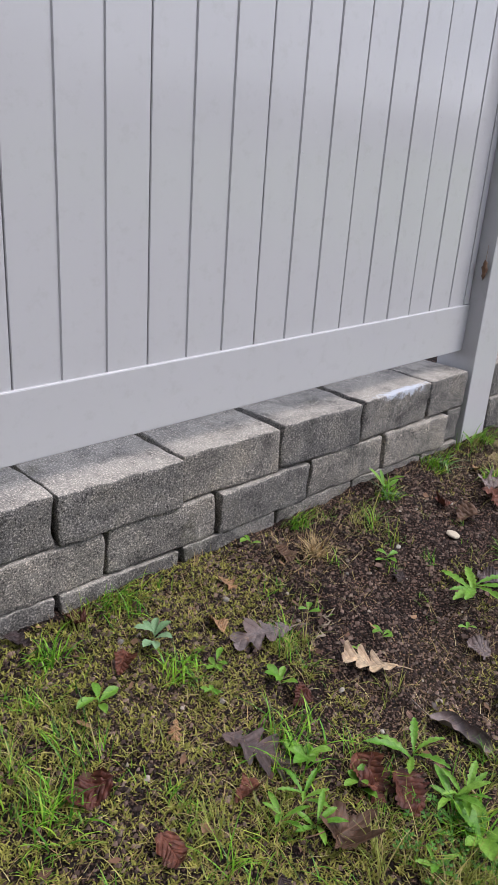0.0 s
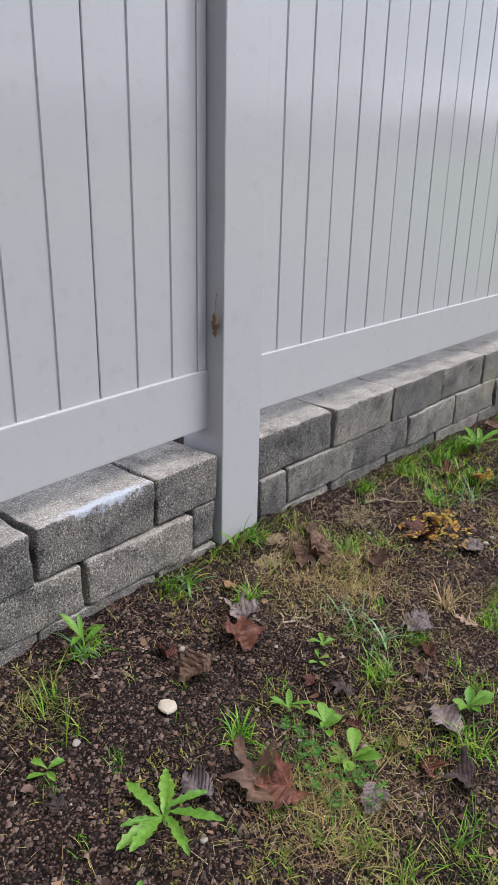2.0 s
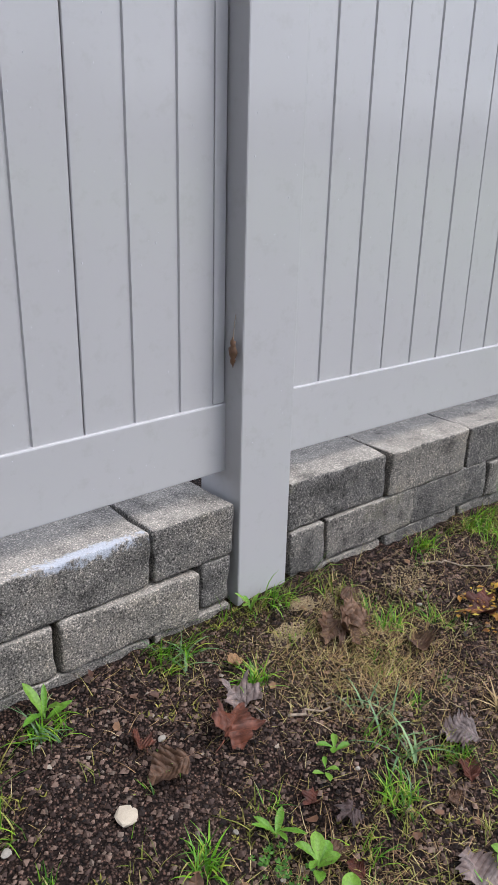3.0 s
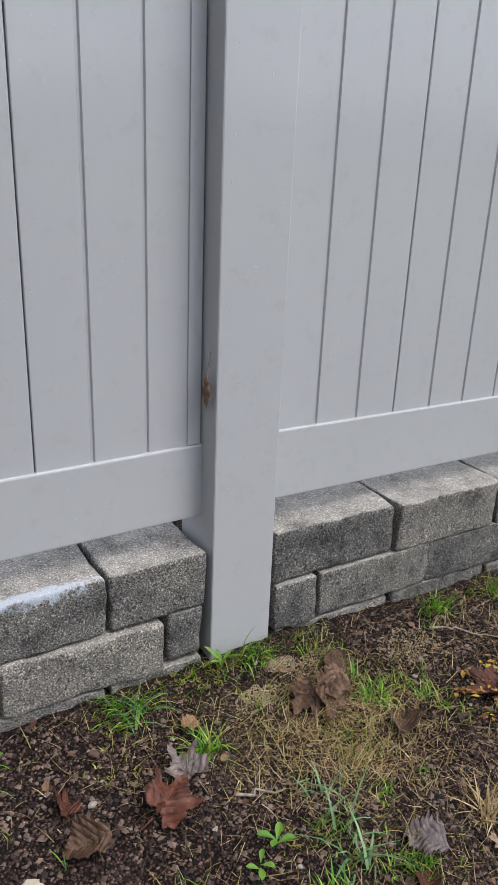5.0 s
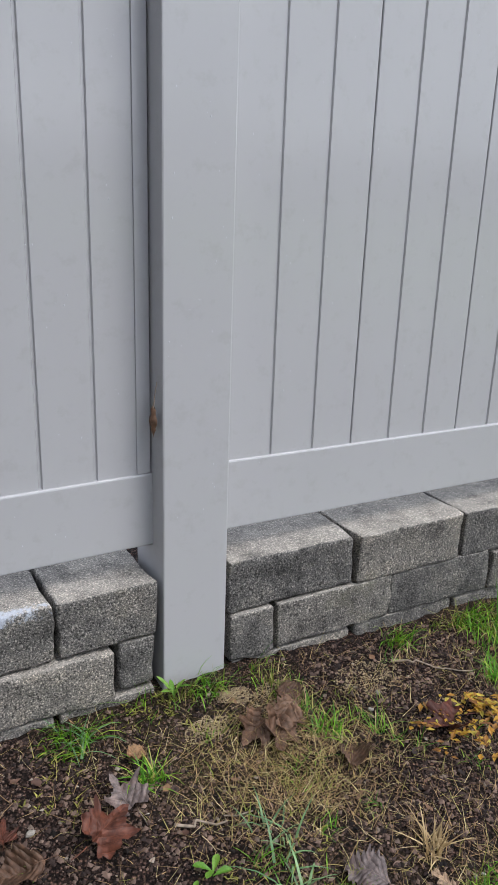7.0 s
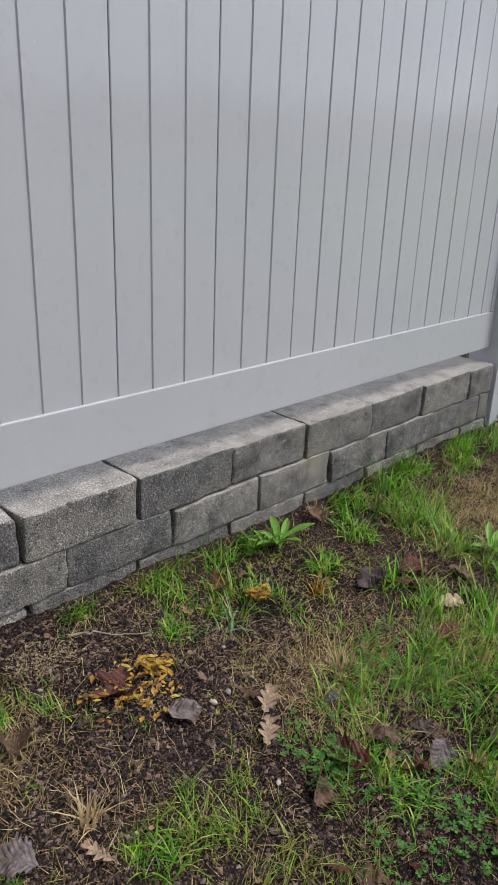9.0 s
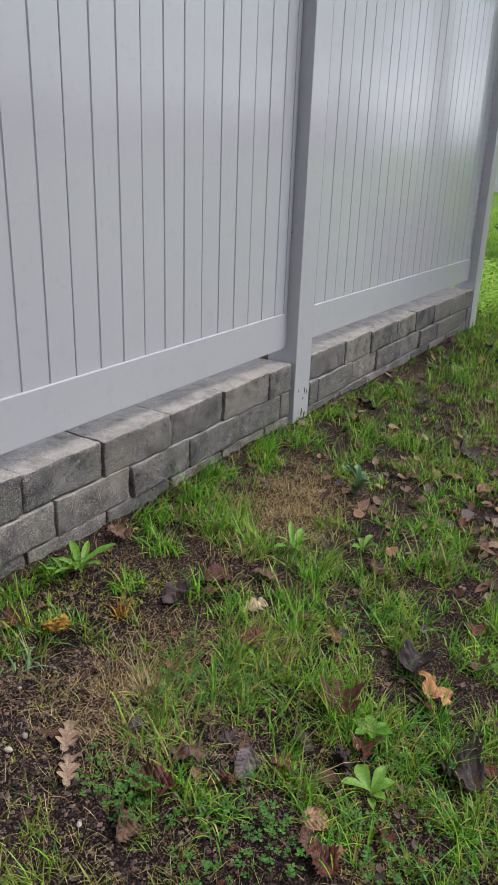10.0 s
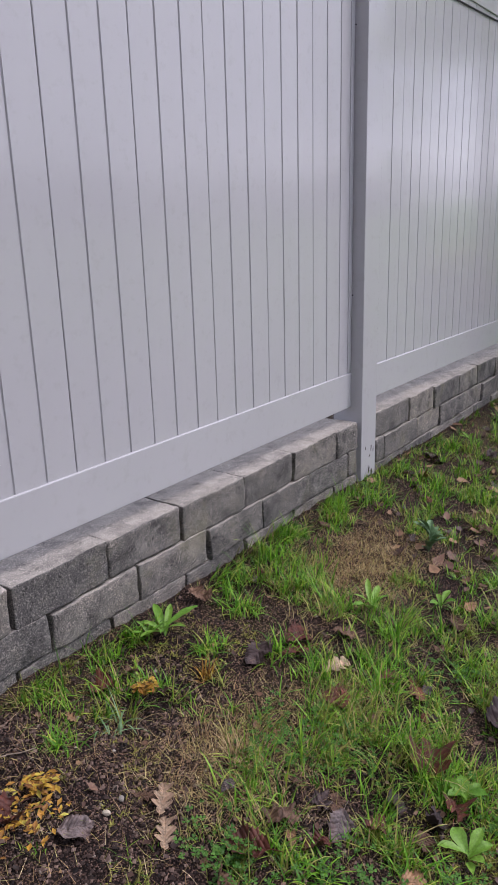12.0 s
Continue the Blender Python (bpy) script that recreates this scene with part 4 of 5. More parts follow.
# ---- weeds ----
def weed_leaf_mesh(kind):
    verts, faces = [], []
    n, m = 14, 2
    for i in range(n + 1):
        u = i / n
        if kind == "toothed":
            w = 0.085 * (0.25 + math.sin(math.pi * u ** 1.4) ** 0.8) * (1 + 0.28 * math.sin(u * 34)) * (1 if u < 0.98 else 0.2)
        elif kind == "narrow":
            w = 0.12 * math.sin(math.pi * (0.08 + 0.92 * u) ** 1.5) ** 0.8 + 0.012
        else:
            w = 0.24 * math.sin(math.pi * (0.05 + 0.95 * u) ** 1.7) ** 0.8 + 0.012
        for j in range(-m, m + 1):
            s = w * j / m
            verts.append((u, s, 0.35 * u * (1 - u * 0.9) + 0.9 * abs(s) * 0.5 + 0.012 * math.sin(u * 19 + j)))
    row = 2 * m + 1
    for i in range(n):
        for j in range(row - 1):
            a = i * row + j
            faces.append((a, a + row, a + row + 1, a + 1))
    return verts, faces


WEED_MESH = {(k, g): mesh_of("leaf", *weed_leaf_mesh(k), GREY_WEED if g else WEED, True) for k in ("toothed", "narrow", "round") for g in (False, True)}


def weed(x, y, size, kind, leaves, upright, label, grey=False):
    plant = tagged(new("weed"), label, "weed", group="weeds")
    plant.location = (x, y, surface_z(x, y))
    start = RNG.uniform(0, 6.283)
    for i in range(leaves):
        ob = new("leaf", WEED_MESH[(kind, grey)])
        ob.parent = plant
        s = size * RNG.uniform(0.34, 0.55)
        ob.rotation_euler = (RNG.uniform(-0.25, 0.25), -upright * RNG.uniform(0.5, 1.1), start + i * 6.283 / leaves + RNG.uniform(-0.4, 0.4))
        ob.scale = (s, s * RNG.uniform(0.7, 1.05), s * RNG.uniform(0.6, 1.3))
        ob.location = (0, 0, 0.004 + 0.004 * i)
    return plant


weed(1.48, 0.77, 0.2, "toothed", 9, 0.2, "bright green toothed weed rosette on bare soil")
for x, y, s in ((1.03, 0.6, 0.17), (0.81, 0.66, 0.12), (1.05, 0.5, 0.12)):
    weed(x, y, s, "toothed", 6, 0.5, "upright green dandelion weed with toothed leaves")
for x, y, s in ((1.61, 1.14, 0.14), (3.12, 1.1, 0.13), (2.06, 1.16, 0.09), (5.33, 1.03, 0.14)):
    weed(x, y, s, "narrow", 5, 0.75, "upright green weed with long narrow leaves")
for x, y, s in ((1.4, 0.96, 0.08), (1.38, 0.72, 0.05), (1.2, 0.81, 0.057), (1.11, 0.94, 0.058), (1.12, 0.81, 0.037), (1.94, 0.82, 0.051), (1.15, 1.165, 0.065),
                (0.62, 0.97, 0.092), (0.85, 0.93, 0.066), (0.8, 0.88, 0.053), (1.98, 0.84, 0.058)):
    weed(x, y, s, "round", RNG.choice((3, 4, 5)), 0.2, "small bright green seedling on the soil")
for x, y, s in ((0.86, 0.7, 0.1), (0.79, 0.61, 0.095), (0.75, 0.65, 0.095), (0.91, 0.62, 0.075), (1.03, 0.51, 0.13), (0.93, 0.84, 0.075), (1.01, 0.44, 0.13), (0.91, 0.46, 0.1), (1.81, 0.79, 0.12), (1.83, 0.72, 0.09),
                (1.82, 0.65, 0.12), (2.09, 0.56, 0.1), (3.16, 1.08, 0.19), (3.69, 0.75, 0.165), (3.9, 0.61, 0.12), (3.06, 0.39, 0.07), (4.57, 0.08, 0.16), (3.11, 0.24, 0.12), (3.74, -0.11, 0.14), (3.25, 0.3, 0.11), (4.2, 0.16, 0.116), (4.5, 0.3, 0.12)):
    weed(x, y, s, RNG.choice(("round", "narrow")), RNG.choice((5, 6, 7)), 0.5, "green broad-leaved weed among grass")
weed(0.78, 1.03, 0.085, "round", 7, 0.35, "grey-green lobed weed beside the block wall", True)
weed(4.16, 0.76, 0.13, "round", 22, 0.9, "grey-green bushy weed clump in the grass", True)


def dry_tuft(x, y, w, mat, label, category, blades=60):
    v, f = [], []
    for _ in range(blades):
        a = RNG.uniform(0, 6.283)
        add_blade(v, f, RNG.uniform(-0.12, 0.12) * w, RNG.uniform(-0.12, 0.12) * w, -0.003, w * RNG.uniform(0.3, 0.6), RNG.uniform(0.002, 0.0045), RNG.uniform(0.2, 1.2), a, RNG.uniform(0, 0.3), 3)
    ob = new("dry_tuft", mesh_of("dry_tuft", v, f, mat))
    ob.location = (x, y, surface_z(x, y))
    return tagged(ob, label, category)


STRAW = island_material("pale_straw", [(0.0, (0.3, 0.2, 0.09)), (1.0, (0.56, 0.42, 0.23))], 0.7)
dry_tuft(1.27, 1.07, 0.14, STRAW, "cut tuft of pale straw-coloured stubble", "dry tuft", 90)
dry_tuft(2.32, 0.74, 0.13, STRAW, "dried straw tuft on the soil", "dry tuft", 50)
dry_tuft(2.97, 0.72, 0.13, STRAW, "flattened dry straw tuft in the grass", "dry tuft", 50)
dry_tuft(3.12, 0.92, 0.12, YELLOW_LEAF, "yellowing tuft beside the block wall", "dry tuft", 50)


def yellow_sprig(x, y, w):
    v, f = [], []
    for _ in range(150):
        arm = RNG.randrange(7)
        r, a = w * 0.5 * RNG.random() ** 0.8, arm * 0.9 + RNG.gauss(0, 0.16)
        cx, cy, cz = r * math.cos(a), r * math.sin(a), 0.006 + 0.045 * math.sin(min(1.0, r / w * 2.2) * 2.4) * (0.4 + 0.1 * arm)
        h, s = RNG.uniform(0, 6.283), RNG.uniform(0.004, 0.011)
        b, dz = len(v), RNG.uniform(-0.4, 0.4)
        for d, o in ((-1, 0), (0, 0.5), (1, 0), (0, -0.5)):
            v.append((cx + s * (d * math.cos(h) - o * math.sin(h)), cy + s * (d * math.sin(h) + o * math.cos(h)), cz + dz * s * d + 0.3 * s * abs(o)))
        f += [(b, b + 1, b + 2), (b, b + 2, b + 3)]
    ob = new("yellow_sprig", mesh_of("yellow_sprig", v, f, YELLOW_LEAF))
    ob.location = (x, y, surface_z(x, y))
    return tagged(ob, "low sprig of small yellow-orange autumn leaves", "plant")


yellow_sprig(2.53, 0.9, 0.2)
yellow_sprig(2.61, 0.93, 0.08)
yellow_sprig(2.96, 0.97, 0.06)


# ---- stones and twigs ----
def pebble(x, y, s, mat, label, flat=0.6):
    bm = bmesh.new()
    bmesh.ops.create_icosphere(bm, subdivisions=2, radius=0.5)
    k = RNG.uniform(0, 90)
    for v in bm.verts:
        v.co *= 1 + 0.35 * noise.noise(v.co * 2.2 + Vector((k, 0, 0)))
        v.co.z *= flat
    me = bpy.data.meshes.new("pebble")
    bm.to_mesh(me)
    bm.free()
    me.materials.append(mat)
    ob = new("pebble", me)
    ob.location, ob.scale = (x, y, surface_z(x, y) + s * flat * 0.25), (s, s * 0.8, s)
    ob.rotation_euler = (0.2, 0.1, RNG.uniform(0, 6.28))
    return tagged(ob, label, "stone", group="pebbles")


pebble(1.64, 0.935, 0.042, STONE_PALE, "flat cream-coloured stone on dark soil", 0.3)
pebble(2.67, 0.81, 0.018, STONE_PALE, "small white round pebble on the soil")
for _ in range(26):
    pebble(RNG.uniform(0.5, 2.9), RNG.uniform(0.45, 1.1), RNG.uniform(0.007, 0.016), PEBBLE, "small grey-brown pebble on the soil")


def tube(points, radii, sides=6, rough=0.0, seed=0):
    verts, faces = [], []
    pts = [Vector(p) for p in points]
    for i, p in enumerate(pts):
        d = (pts[min(i + 1, len(pts) - 1)] - pts[max(i - 1, 0)]).normalized()
        a = d.cross(Vector((0.3, 0.9, 0.2))).normalized()
        b = d.cross(a)
        for k in range(sides):
            t = 6.2832 * k / sides
            r = radii[i] * (1 + rough * noise.noise((math.cos(t) * 2.3 + seed, math.sin(t) * 2.3, i * 0.31)))
            verts.append(p + (a * math.cos(t) + b * math.sin(t)) * r)
    for i in range(len(pts) - 1):
        for k in range(sides):
            p, q = i * sides + k, i * sides + (k + 1) % sides
            faces.append((p, q, q + sides, p + sides))
    faces.append(tuple(range(sides)))
    faces.append(tuple(range((len(pts) - 1) * sides, len(pts) * sides)))
    return verts, faces


def ground_twig(x, y, length, turn, label):
    pts = []
    for i in range(9):
        t = i / 8 - 0.5
        px, py = x + length * t * math.cos(turn) + 0.01 * math.sin(i * 1.7), y + length * t * math.sin(turn) + 0.008 * math.cos(i * 2.1)
        pts.append((px, py, surface_z(px, py) + 0.005))
    ob = new("twig", mesh_of("twig", *tube(pts, [0.0028 - 0.0002 * i for i in range(9)], 5), TWIG, True))
    return tagged(ob, label, "twig", group="twigs")


ground_twig(2.6, 1.06, 0.16, -0.5, "thin bare grey twig lying on the soil")
ground_twig(2.02, 0.92, 0.12, -0.1, "short curved brown twig in the grass")
ground_twig(1.12, 0.9, 0.1, 0.5, "thin bare grey twig lying on the soil")
ground_twig(4.9, 0.2, 0.35, -0.4, "long dark fallen twig among leaf litter")


def dried_leaf_on_post():
    thing = tagged(new("dried_leaf"), "curled dry brown leaf hanging by its stalk on the post", "leaf")
    thing.location = (2.0555, 1.213, 0.086)
    v, f = [], []
    for i in range(10):
        u = i / 9
        w = 0.008 * math.sin(math.pi * min(1, 0.1 + 0.9 * u)) ** 0.7 * (1 + 0.35 * math.sin(u * 17))
        for j in range(7):
            a = 0.5 + 4.6 * j / 6
            v.append((-0.009 + 0.7 * w * math.cos(a), w * math.sin(a), 0.026 - 0.05 * u + 0.004 * math.sin(j * 2 + i)))
    for i in range(9):
        for j in range(6):
            a = i * 7 + j
            f.append((a, a + 7, a + 8, a + 1))
    blade = new("blade", mesh_of("blade", v, f, LEAF_MATS["brown"], True))
    blade.parent = thing
    stalk = new("stalk", mesh_of("stalk", *tube([(-0.009, 0, 0.024), (-0.006, 0.002, 0.045), (-0.001, 0.004, 0.068)], [0.001, 0.0009, 0.0008], 5), TWIG, True))
    stalk.parent = thing
    return thing


dried_leaf_on_post()


def white_flower(x, y):
    plant = tagged(new("white_flower"), "small white flower head on a green stem", "flower")
    plant.location = (x, y, surface_z(x, y))
    stem = new("stem", mesh_of("stem", *tube([(0, 0, 0), (0.005, 0, 0.05), (0.004, 0.004, 0.1)], [0.0015, 0.0013, 0.001], 5), WEED, True))
    stem.parent = plant
    v, f = [], []
    for _ in range(40):
        r, a = 0.02 * RNG.random() ** 0.5, RNG.uniform(0, 6.283)
        b, s = len(v), 0.0035
        for d in ((-1, 0), (0, 1), (1, 0), (0, -1)):
            v.append((0.004 + r * math.cos(a) + d[0] * s, 0.004 + r * math.sin(a) + d[1] * s, 0.1 + RNG.uniform(-0.002, 0.003)))
        f.append((b, b + 1, b + 2, b + 3))
    head = new("flower_head", mesh_of("flower_head", v, f, FLOWER))
    head.parent = plant


white_flower(4.65, 0.09)
white_flower(4.35, 0.15)


def build_raindrops():
    """Beads of rain on the vinyl."""
    m, n, l, b = material("rain_water", 0.03, 0.5)
    b.inputs["Base Color"].default_value = (0.6, 0.6, 0.63, 1)
    v, f = [], []
    for k in range(260):
        pick = RNG.random()
        if pick < 0.5:
            x, y, z = RNG.uniform(1.3, 2.02), 1.2508, RNG.uniform(0.02, 1.0)
        elif pick < 0.68:
            x, y, z = RNG.uniform(2.065, 2.175), 1.1968, RNG.uniform(-0.1, 1.0)
        elif pick < 0.93:
            x, y, z = RNG.uniform(2.2, 2.9), 1.2508, RNG.uniform(0.02, 1.0)
        else:
            x, y, z = RNG.uniform(1.6, 2.9), 1.2447, RNG.uniform(-0.13, -0.03)
            if 2.04 < x < 2.19:
                continue
        r = RNG.uniform(0.0005, 0.0012)
        long = RNG.uniform(1.0, 2.4)
        o = len(v)
        for i in range(4):
            t = i / 3 * math.pi / 2
            for j in range(8):
                a = j * math.pi / 4
                v.append((x + r * math.cos(t) * math.cos(a), y - 0.55 * r * math.sin(t), z + r * long * math.cos(t) * math.sin(a)))
        for i in range(3):
            for j in range(8):
                p, q = o + i * 8 + j, o + i * 8 + (j + 1) % 8
                f.append((p, q, q + 8, p + 8))
    stuff("raindrops", v, f, m, "clear raindrops clinging to the vinyl fence", "raindrops", True)


build_raindrops()


# ---- beyond the fence ----
def bark_material(name, lo, hi):
    m, n, l, b = material(name, 0.92, 0.2)
    t = noise_tex(n, l, 26, 6, 0.7, (1, 1, 0.22))
    r = ramp(n, [(0.36, lo), (0.62, hi)])
    l.new(t.outputs["Fac"], r.inputs["Fac"])
    p = noise_tex(n, l, 5, 4, 0.6)
    q = ramp(n, [(0.4, (0.6, 0.62, 0.6)), (0.6, (1.15, 1.1, 1.05))])
    l.new(p.outputs["Fac"], q.inputs["Fac"])
    l.new(mixed(n, l, r.outputs["Color"], q.outputs["Color"], 0.8, "MULTIPLY"), b.inputs["Base Color"])
    bumped(n, l, b, t.outputs["Fac"], 1.0, 0.03)
    return m


BARK = bark_material("brown_bark", (0.08, 0.045, 0.034), (0.42, 0.26, 0.185))
PALE_BARK = bark_material("pale_grey_bark", (0.26, 0.22, 0.17), (0.5, 0.44, 0.35))
LEAVES_SMALL = island_material("small_leaves", [(0.0, (0.09, 0.19, 0.04)), (0.5, (0.21, 0.36, 0.085)), (1.0, (0.42, 0.54, 0.16))], 0.5, thin=0.35)
LEAVES_BIG = island_material("broad_leaves", [(0.0, (0.28, 0.5, 0.07)), (1.0, (0.54, 0.74, 0.16))], 0.42, thin=0.6)
LEAVES_YELLOW = island_material("yellow_green_leaves", [(0.0, (0.4, 0.5, 0.04)), (1.0, (0.68, 0.7, 0.1))], 0.45, thin=0.4)
LEAVES_DARK = island_material("dark_leaves", [(0.0, (0.02, 0.05, 0.014)), (1.0, (0.06, 0.12, 0.03))], 0.5)
STEEL_GREEN = plain_material("dark_green_steel", (0.016, 0.03, 0.026), 0.45, 0.3, 60, 0.5)
WHITE_DOT = plain_material("worn_white_paint", (0.3, 0.3, 0.29), 0.6, 0.05)
ORANGE_TAPE = plain_material("orange_tape", (0.85, 0.16, 0.04), 0.45, 0.15)
PINK_STRING = plain_material("pink_string", (0.7, 0.33, 0.26), 0.7, 0.1)
SHINGLE = plain_material("grey_shingles", (0.1, 0.11, 0.125), 0.9, 0.3, 6)
# siding toned down: the wall's shade under the roof is in its colour
SIDING = plain_material("shaded_taupe_siding", (0.2, 0.18, 0.165), 0.8, 0.08, 4)
TRIM_WHITE = plain_material("white_trim", (0.75, 0.75, 0.74), 0.6, 0.05, 4)
DARK_GLASS = plain_material("dark_window", (0.03, 0.035, 0.04), 0.15, 0.2, 3, 0.6)


def add_leaf(v, f, p, size, rng, ratio=0.5, droop=0.4):
    """A folded, pointed leaf."""
    h, t = rng.uniform(0, 6.283), rng.uniform(-droop * 2, droop)
    d = Vector((math.cos(h) * math.cos(t), math.sin(h) * math.cos(t), math.sin(t)))
    s = d.cross(Vector((rng.uniform(-0.4, 0.4), rng.uniform(-0.4, 0.4), 1))).normalized()
    up = s.cross(d)
    b = len(v)
    p = Vector(p)
    w = size * ratio * 0.5
    v += [tuple(p), tuple(p + d * size * 0.35 + s * w + up * w * 0.35), tuple(p + d * size * 0.75 + s * w * 0.7 + up * w * 0.3), tuple(p + d * size - up * size * 0.08),
          tuple(p + d * size * 0.75 - s * w * 0.7 + up * w * 0.3), tuple(p + d * size * 0.35 - s * w + up * w * 0.35)]
    f += [(b, b + 1, b + 2, b + 3), (b, b + 3, b + 4, b + 5)]


def trunk_part(name, points, radii, mat, parent, seed, sides=14):
    n = 26
    pts, rad = [], []
    ts = np.linspace(0, 1, len(points))
    for t in np.linspace(0, 1, n):
        pts.append(tuple(np.interp(t, ts, [p[k] for p in points]) + 0.012 * noise.noise((t * 6, k * 9.0, seed)) for k in range(3)))
        rad.append(float(np.interp(t, ts, radii)) * (1 + 0.12 * noise.noise((t * 14, seed, 1))))
    ob = new(name, mesh_of(name, *tube(pts, rad, sides, 0.22, seed), mat, True))
    ob.parent = parent
    return ob


def crown_part(name, clumps, count, size, mat, parent, seed, twigs=True, ratio=0.5):
    """Leaves in many small sprays round the given clumps (x, y, z, radius)."""
    rng = random.Random(seed)
    v, f, tv, tf = [], [], [], []
    weights = [c[3] ** 2 for c in clumps]
    for _ in range(count // 9):
        cx, cy, cz, r = rng.choices(clumps, weights)[0]
        while True:
            d = Vector((rng.uniform(-1, 1), rng.uniform(-1, 1), rng.uniform(-1, 1)))
            if 0.15 < d.length < 1:
                break
        d *= r * (0.75 + 0.35 * noise.noise(d * 2.1 + Vector((seed, cx, cz))))
        q = Vector((cx, cy, cz)) + d
        out = (d.normalized() + Vector((rng.uniform(-0.5, 0.5), rng.uniform(-0.5, 0.5), rng.uniform(-0.2, 0.5)))).normalized()
        span = size * rng.uniform(2.0, 4.0)
        for k in range(9):
            p = q + out * span * (k / 9) + Vector((rng.uniform(-1, 1), rng.uniform(-1, 1), rng.uniform(-1, 1))) * size * 0.35
            add_leaf(v, f, p, size * rng.uniform(0.6, 1.2), rng, ratio)
        if twigs and rng.random() < 0.5:
            vv, ff = tube([q - out * span * 0.3, q + out * span * 0.9], [size * 0.05, size * 0.02], 3)
            o = len(tv)
            tv += [tuple(a) for a in vv]
            tf += [tuple(i + o for i in fc) for fc in ff]
    ob = new(name, mesh_of(name, v, f, mat))
    ob.parent = parent
    if twigs and tv:
        tw = new("branchwork", mesh_of("branchwork", tv, tf, BARK))
        tw.parent = parent
    return ob


def build_leaning_tree():
    tree = tagged(new("tree"), "leaning brown-barked tree with a leafy overhanging crown", "tree", group="trees")
    trunk_part("trunk", [(7.46, 0.73, -0.72), (7.5, 0.725, -0.45), (7.6, 0.72, 0.0), (7.69, 0.7, 0.4), (7.76, 0.64, 1.1), (7.8, 0.57, 1.75), (7.95, 0.42, 2.8), (8.1, 0.4, 4.0)],
               [0.088, 0.07, 0.059, 0.053, 0.05, 0.047, 0.04, 0.028], BARK, tree, 3.0)
    for pts, r in (([(7.72, 0.7, 0.6), (7.68, 0.55, 0.7), (7.7, 0.2, 0.78)], 0.014), ([(7.78, 0.65, 1.5), (7.6, 0.85, 1.52), (7.4, 1.15, 1.62)], 0.014),
                   ([(7.85, 0.58, 2.2), (7.4, 0.8, 2.3), (6.9, 1.0, 2.15)], 0.018), ([(7.9, 0.5, 2.4), (7.4, 0.2, 2.5), (6.8, 0.0, 2.2)], 0.018)):
        trunk_part("limb", pts, [r, r * 0.7, r * 0.35], BARK, tree, r * 300, 7)
    crown_part("crown", [(7.3, 1.15, 1.72, 0.3), (7.3, 0.8, 1.75, 0.32), (7.2, 0.45, 1.78, 0.34), (7.4, 1.3, 1.95, 0.3), (7.4, 0.1, 1.55, 0.35), (7.35, 1.0, 1.95, 0.35), (7.35, 0.5, 2.05, 0.4), (7.1, 0.25, 0.95, 0.1), (7.1, 0.2, 0.75, 0.08)],
               2300, 0.11, LEAVES_BIG, tree, 5, True, 0.52)
    crown_part("upper_crown", [(7.7, 0.5, 2.8, 0.8), (7.9, 0.2, 3.6, 1.0)], 220, 0.12, LEAVES_BIG, tree, 6, True, 0.52)


def build_thin_tree():
    tree = tagged(new("tree"), "slim pale-barked young tree standing in leaf litter", "tree", group="trees")
    trunk_part("trunk", [(6.25, 0.32, -0.8), (6.27, 0.3, -0.5), (6.31, 0.24, 0.1), (6.36, 0.12, 0.9), (6.45, -0.05, 2.0), (6.5, -0.2, 3.2)], [0.045, 0.039, 0.035, 0.032, 0.028, 0.018], PALE_BARK, tree, 8.0)
    crown_part("crown", [(6.5, -0.2, 3.3, 0.8), (6.9, -0.6, 2.9, 0.7)], 260, 0.09, LEAVES_BIG, tree, 12)


def build_shrub(label, clumps, count, size, mat, seed, stems):
    shrub = tagged(new("shrub"), label, "shrub", group="shrubs")
    for k, (a, b) in enumerate(stems):
        trunk_part("stem", [a, tuple((np.array(a) + np.array(b)) / 2 + 0.05), b], [0.02, 0.014, 0.006], BARK, shrub, seed + k, 6)
    crown_part("foliage", clumps, count, size, mat, shrub, seed)


def build_stake():
    stake = tagged(new("stake"), "dark green steel fence stake leaning in the ground", "stake")
    a, b = Vector((6.37, 0.875, -0.68)), Vector((6.6, 0.63, 0.55))
    d = b - a
    bm = bmesh.new()
    bmesh.ops.create_cube(bm, size=1)
    bmesh.ops.scale(bm, vec=(0.036, 0.006, 1), verts=bm.verts)
    rib = bmesh.ops.create_cube(bm, size=1)["verts"]
    bmesh.ops.scale(bm, vec=(0.007, 0.032, 1), verts=rib)
    bmesh.ops.translate(bm, vec=(0, 0.016, 0), verts=rib)
    bmesh.ops.scale(bm, vec=(1, 1, d.length), verts=bm.verts)
    shaft = part("shaft", bm, STEEL_GREEN, stake)
    # the flat side faces back along the fence
    face = Vector((-1, -0.1, 0.1))
    z = d.normalized()
    y = -(face - z * face.dot(z)).normalized()
    x = y.cross(z)
    m = Matrix((x, y, z)).transposed().to_4x4()
    shaft.matrix_basis = Matrix.Translation((a + b) / 2) @ m
    for k in range(13):
        t = 0.12 + 0.066 * k
        dot = part("hole_mark", box_bm(-0.0035, 0.0035, -0.0015, 0.0015, -0.0035, 0.0035, 0.001, 1), WHITE_DOT, stake, "white painted dot")
        dot.matrix_basis = Matrix.Translation(a + d * t - y * 0.004) @ m


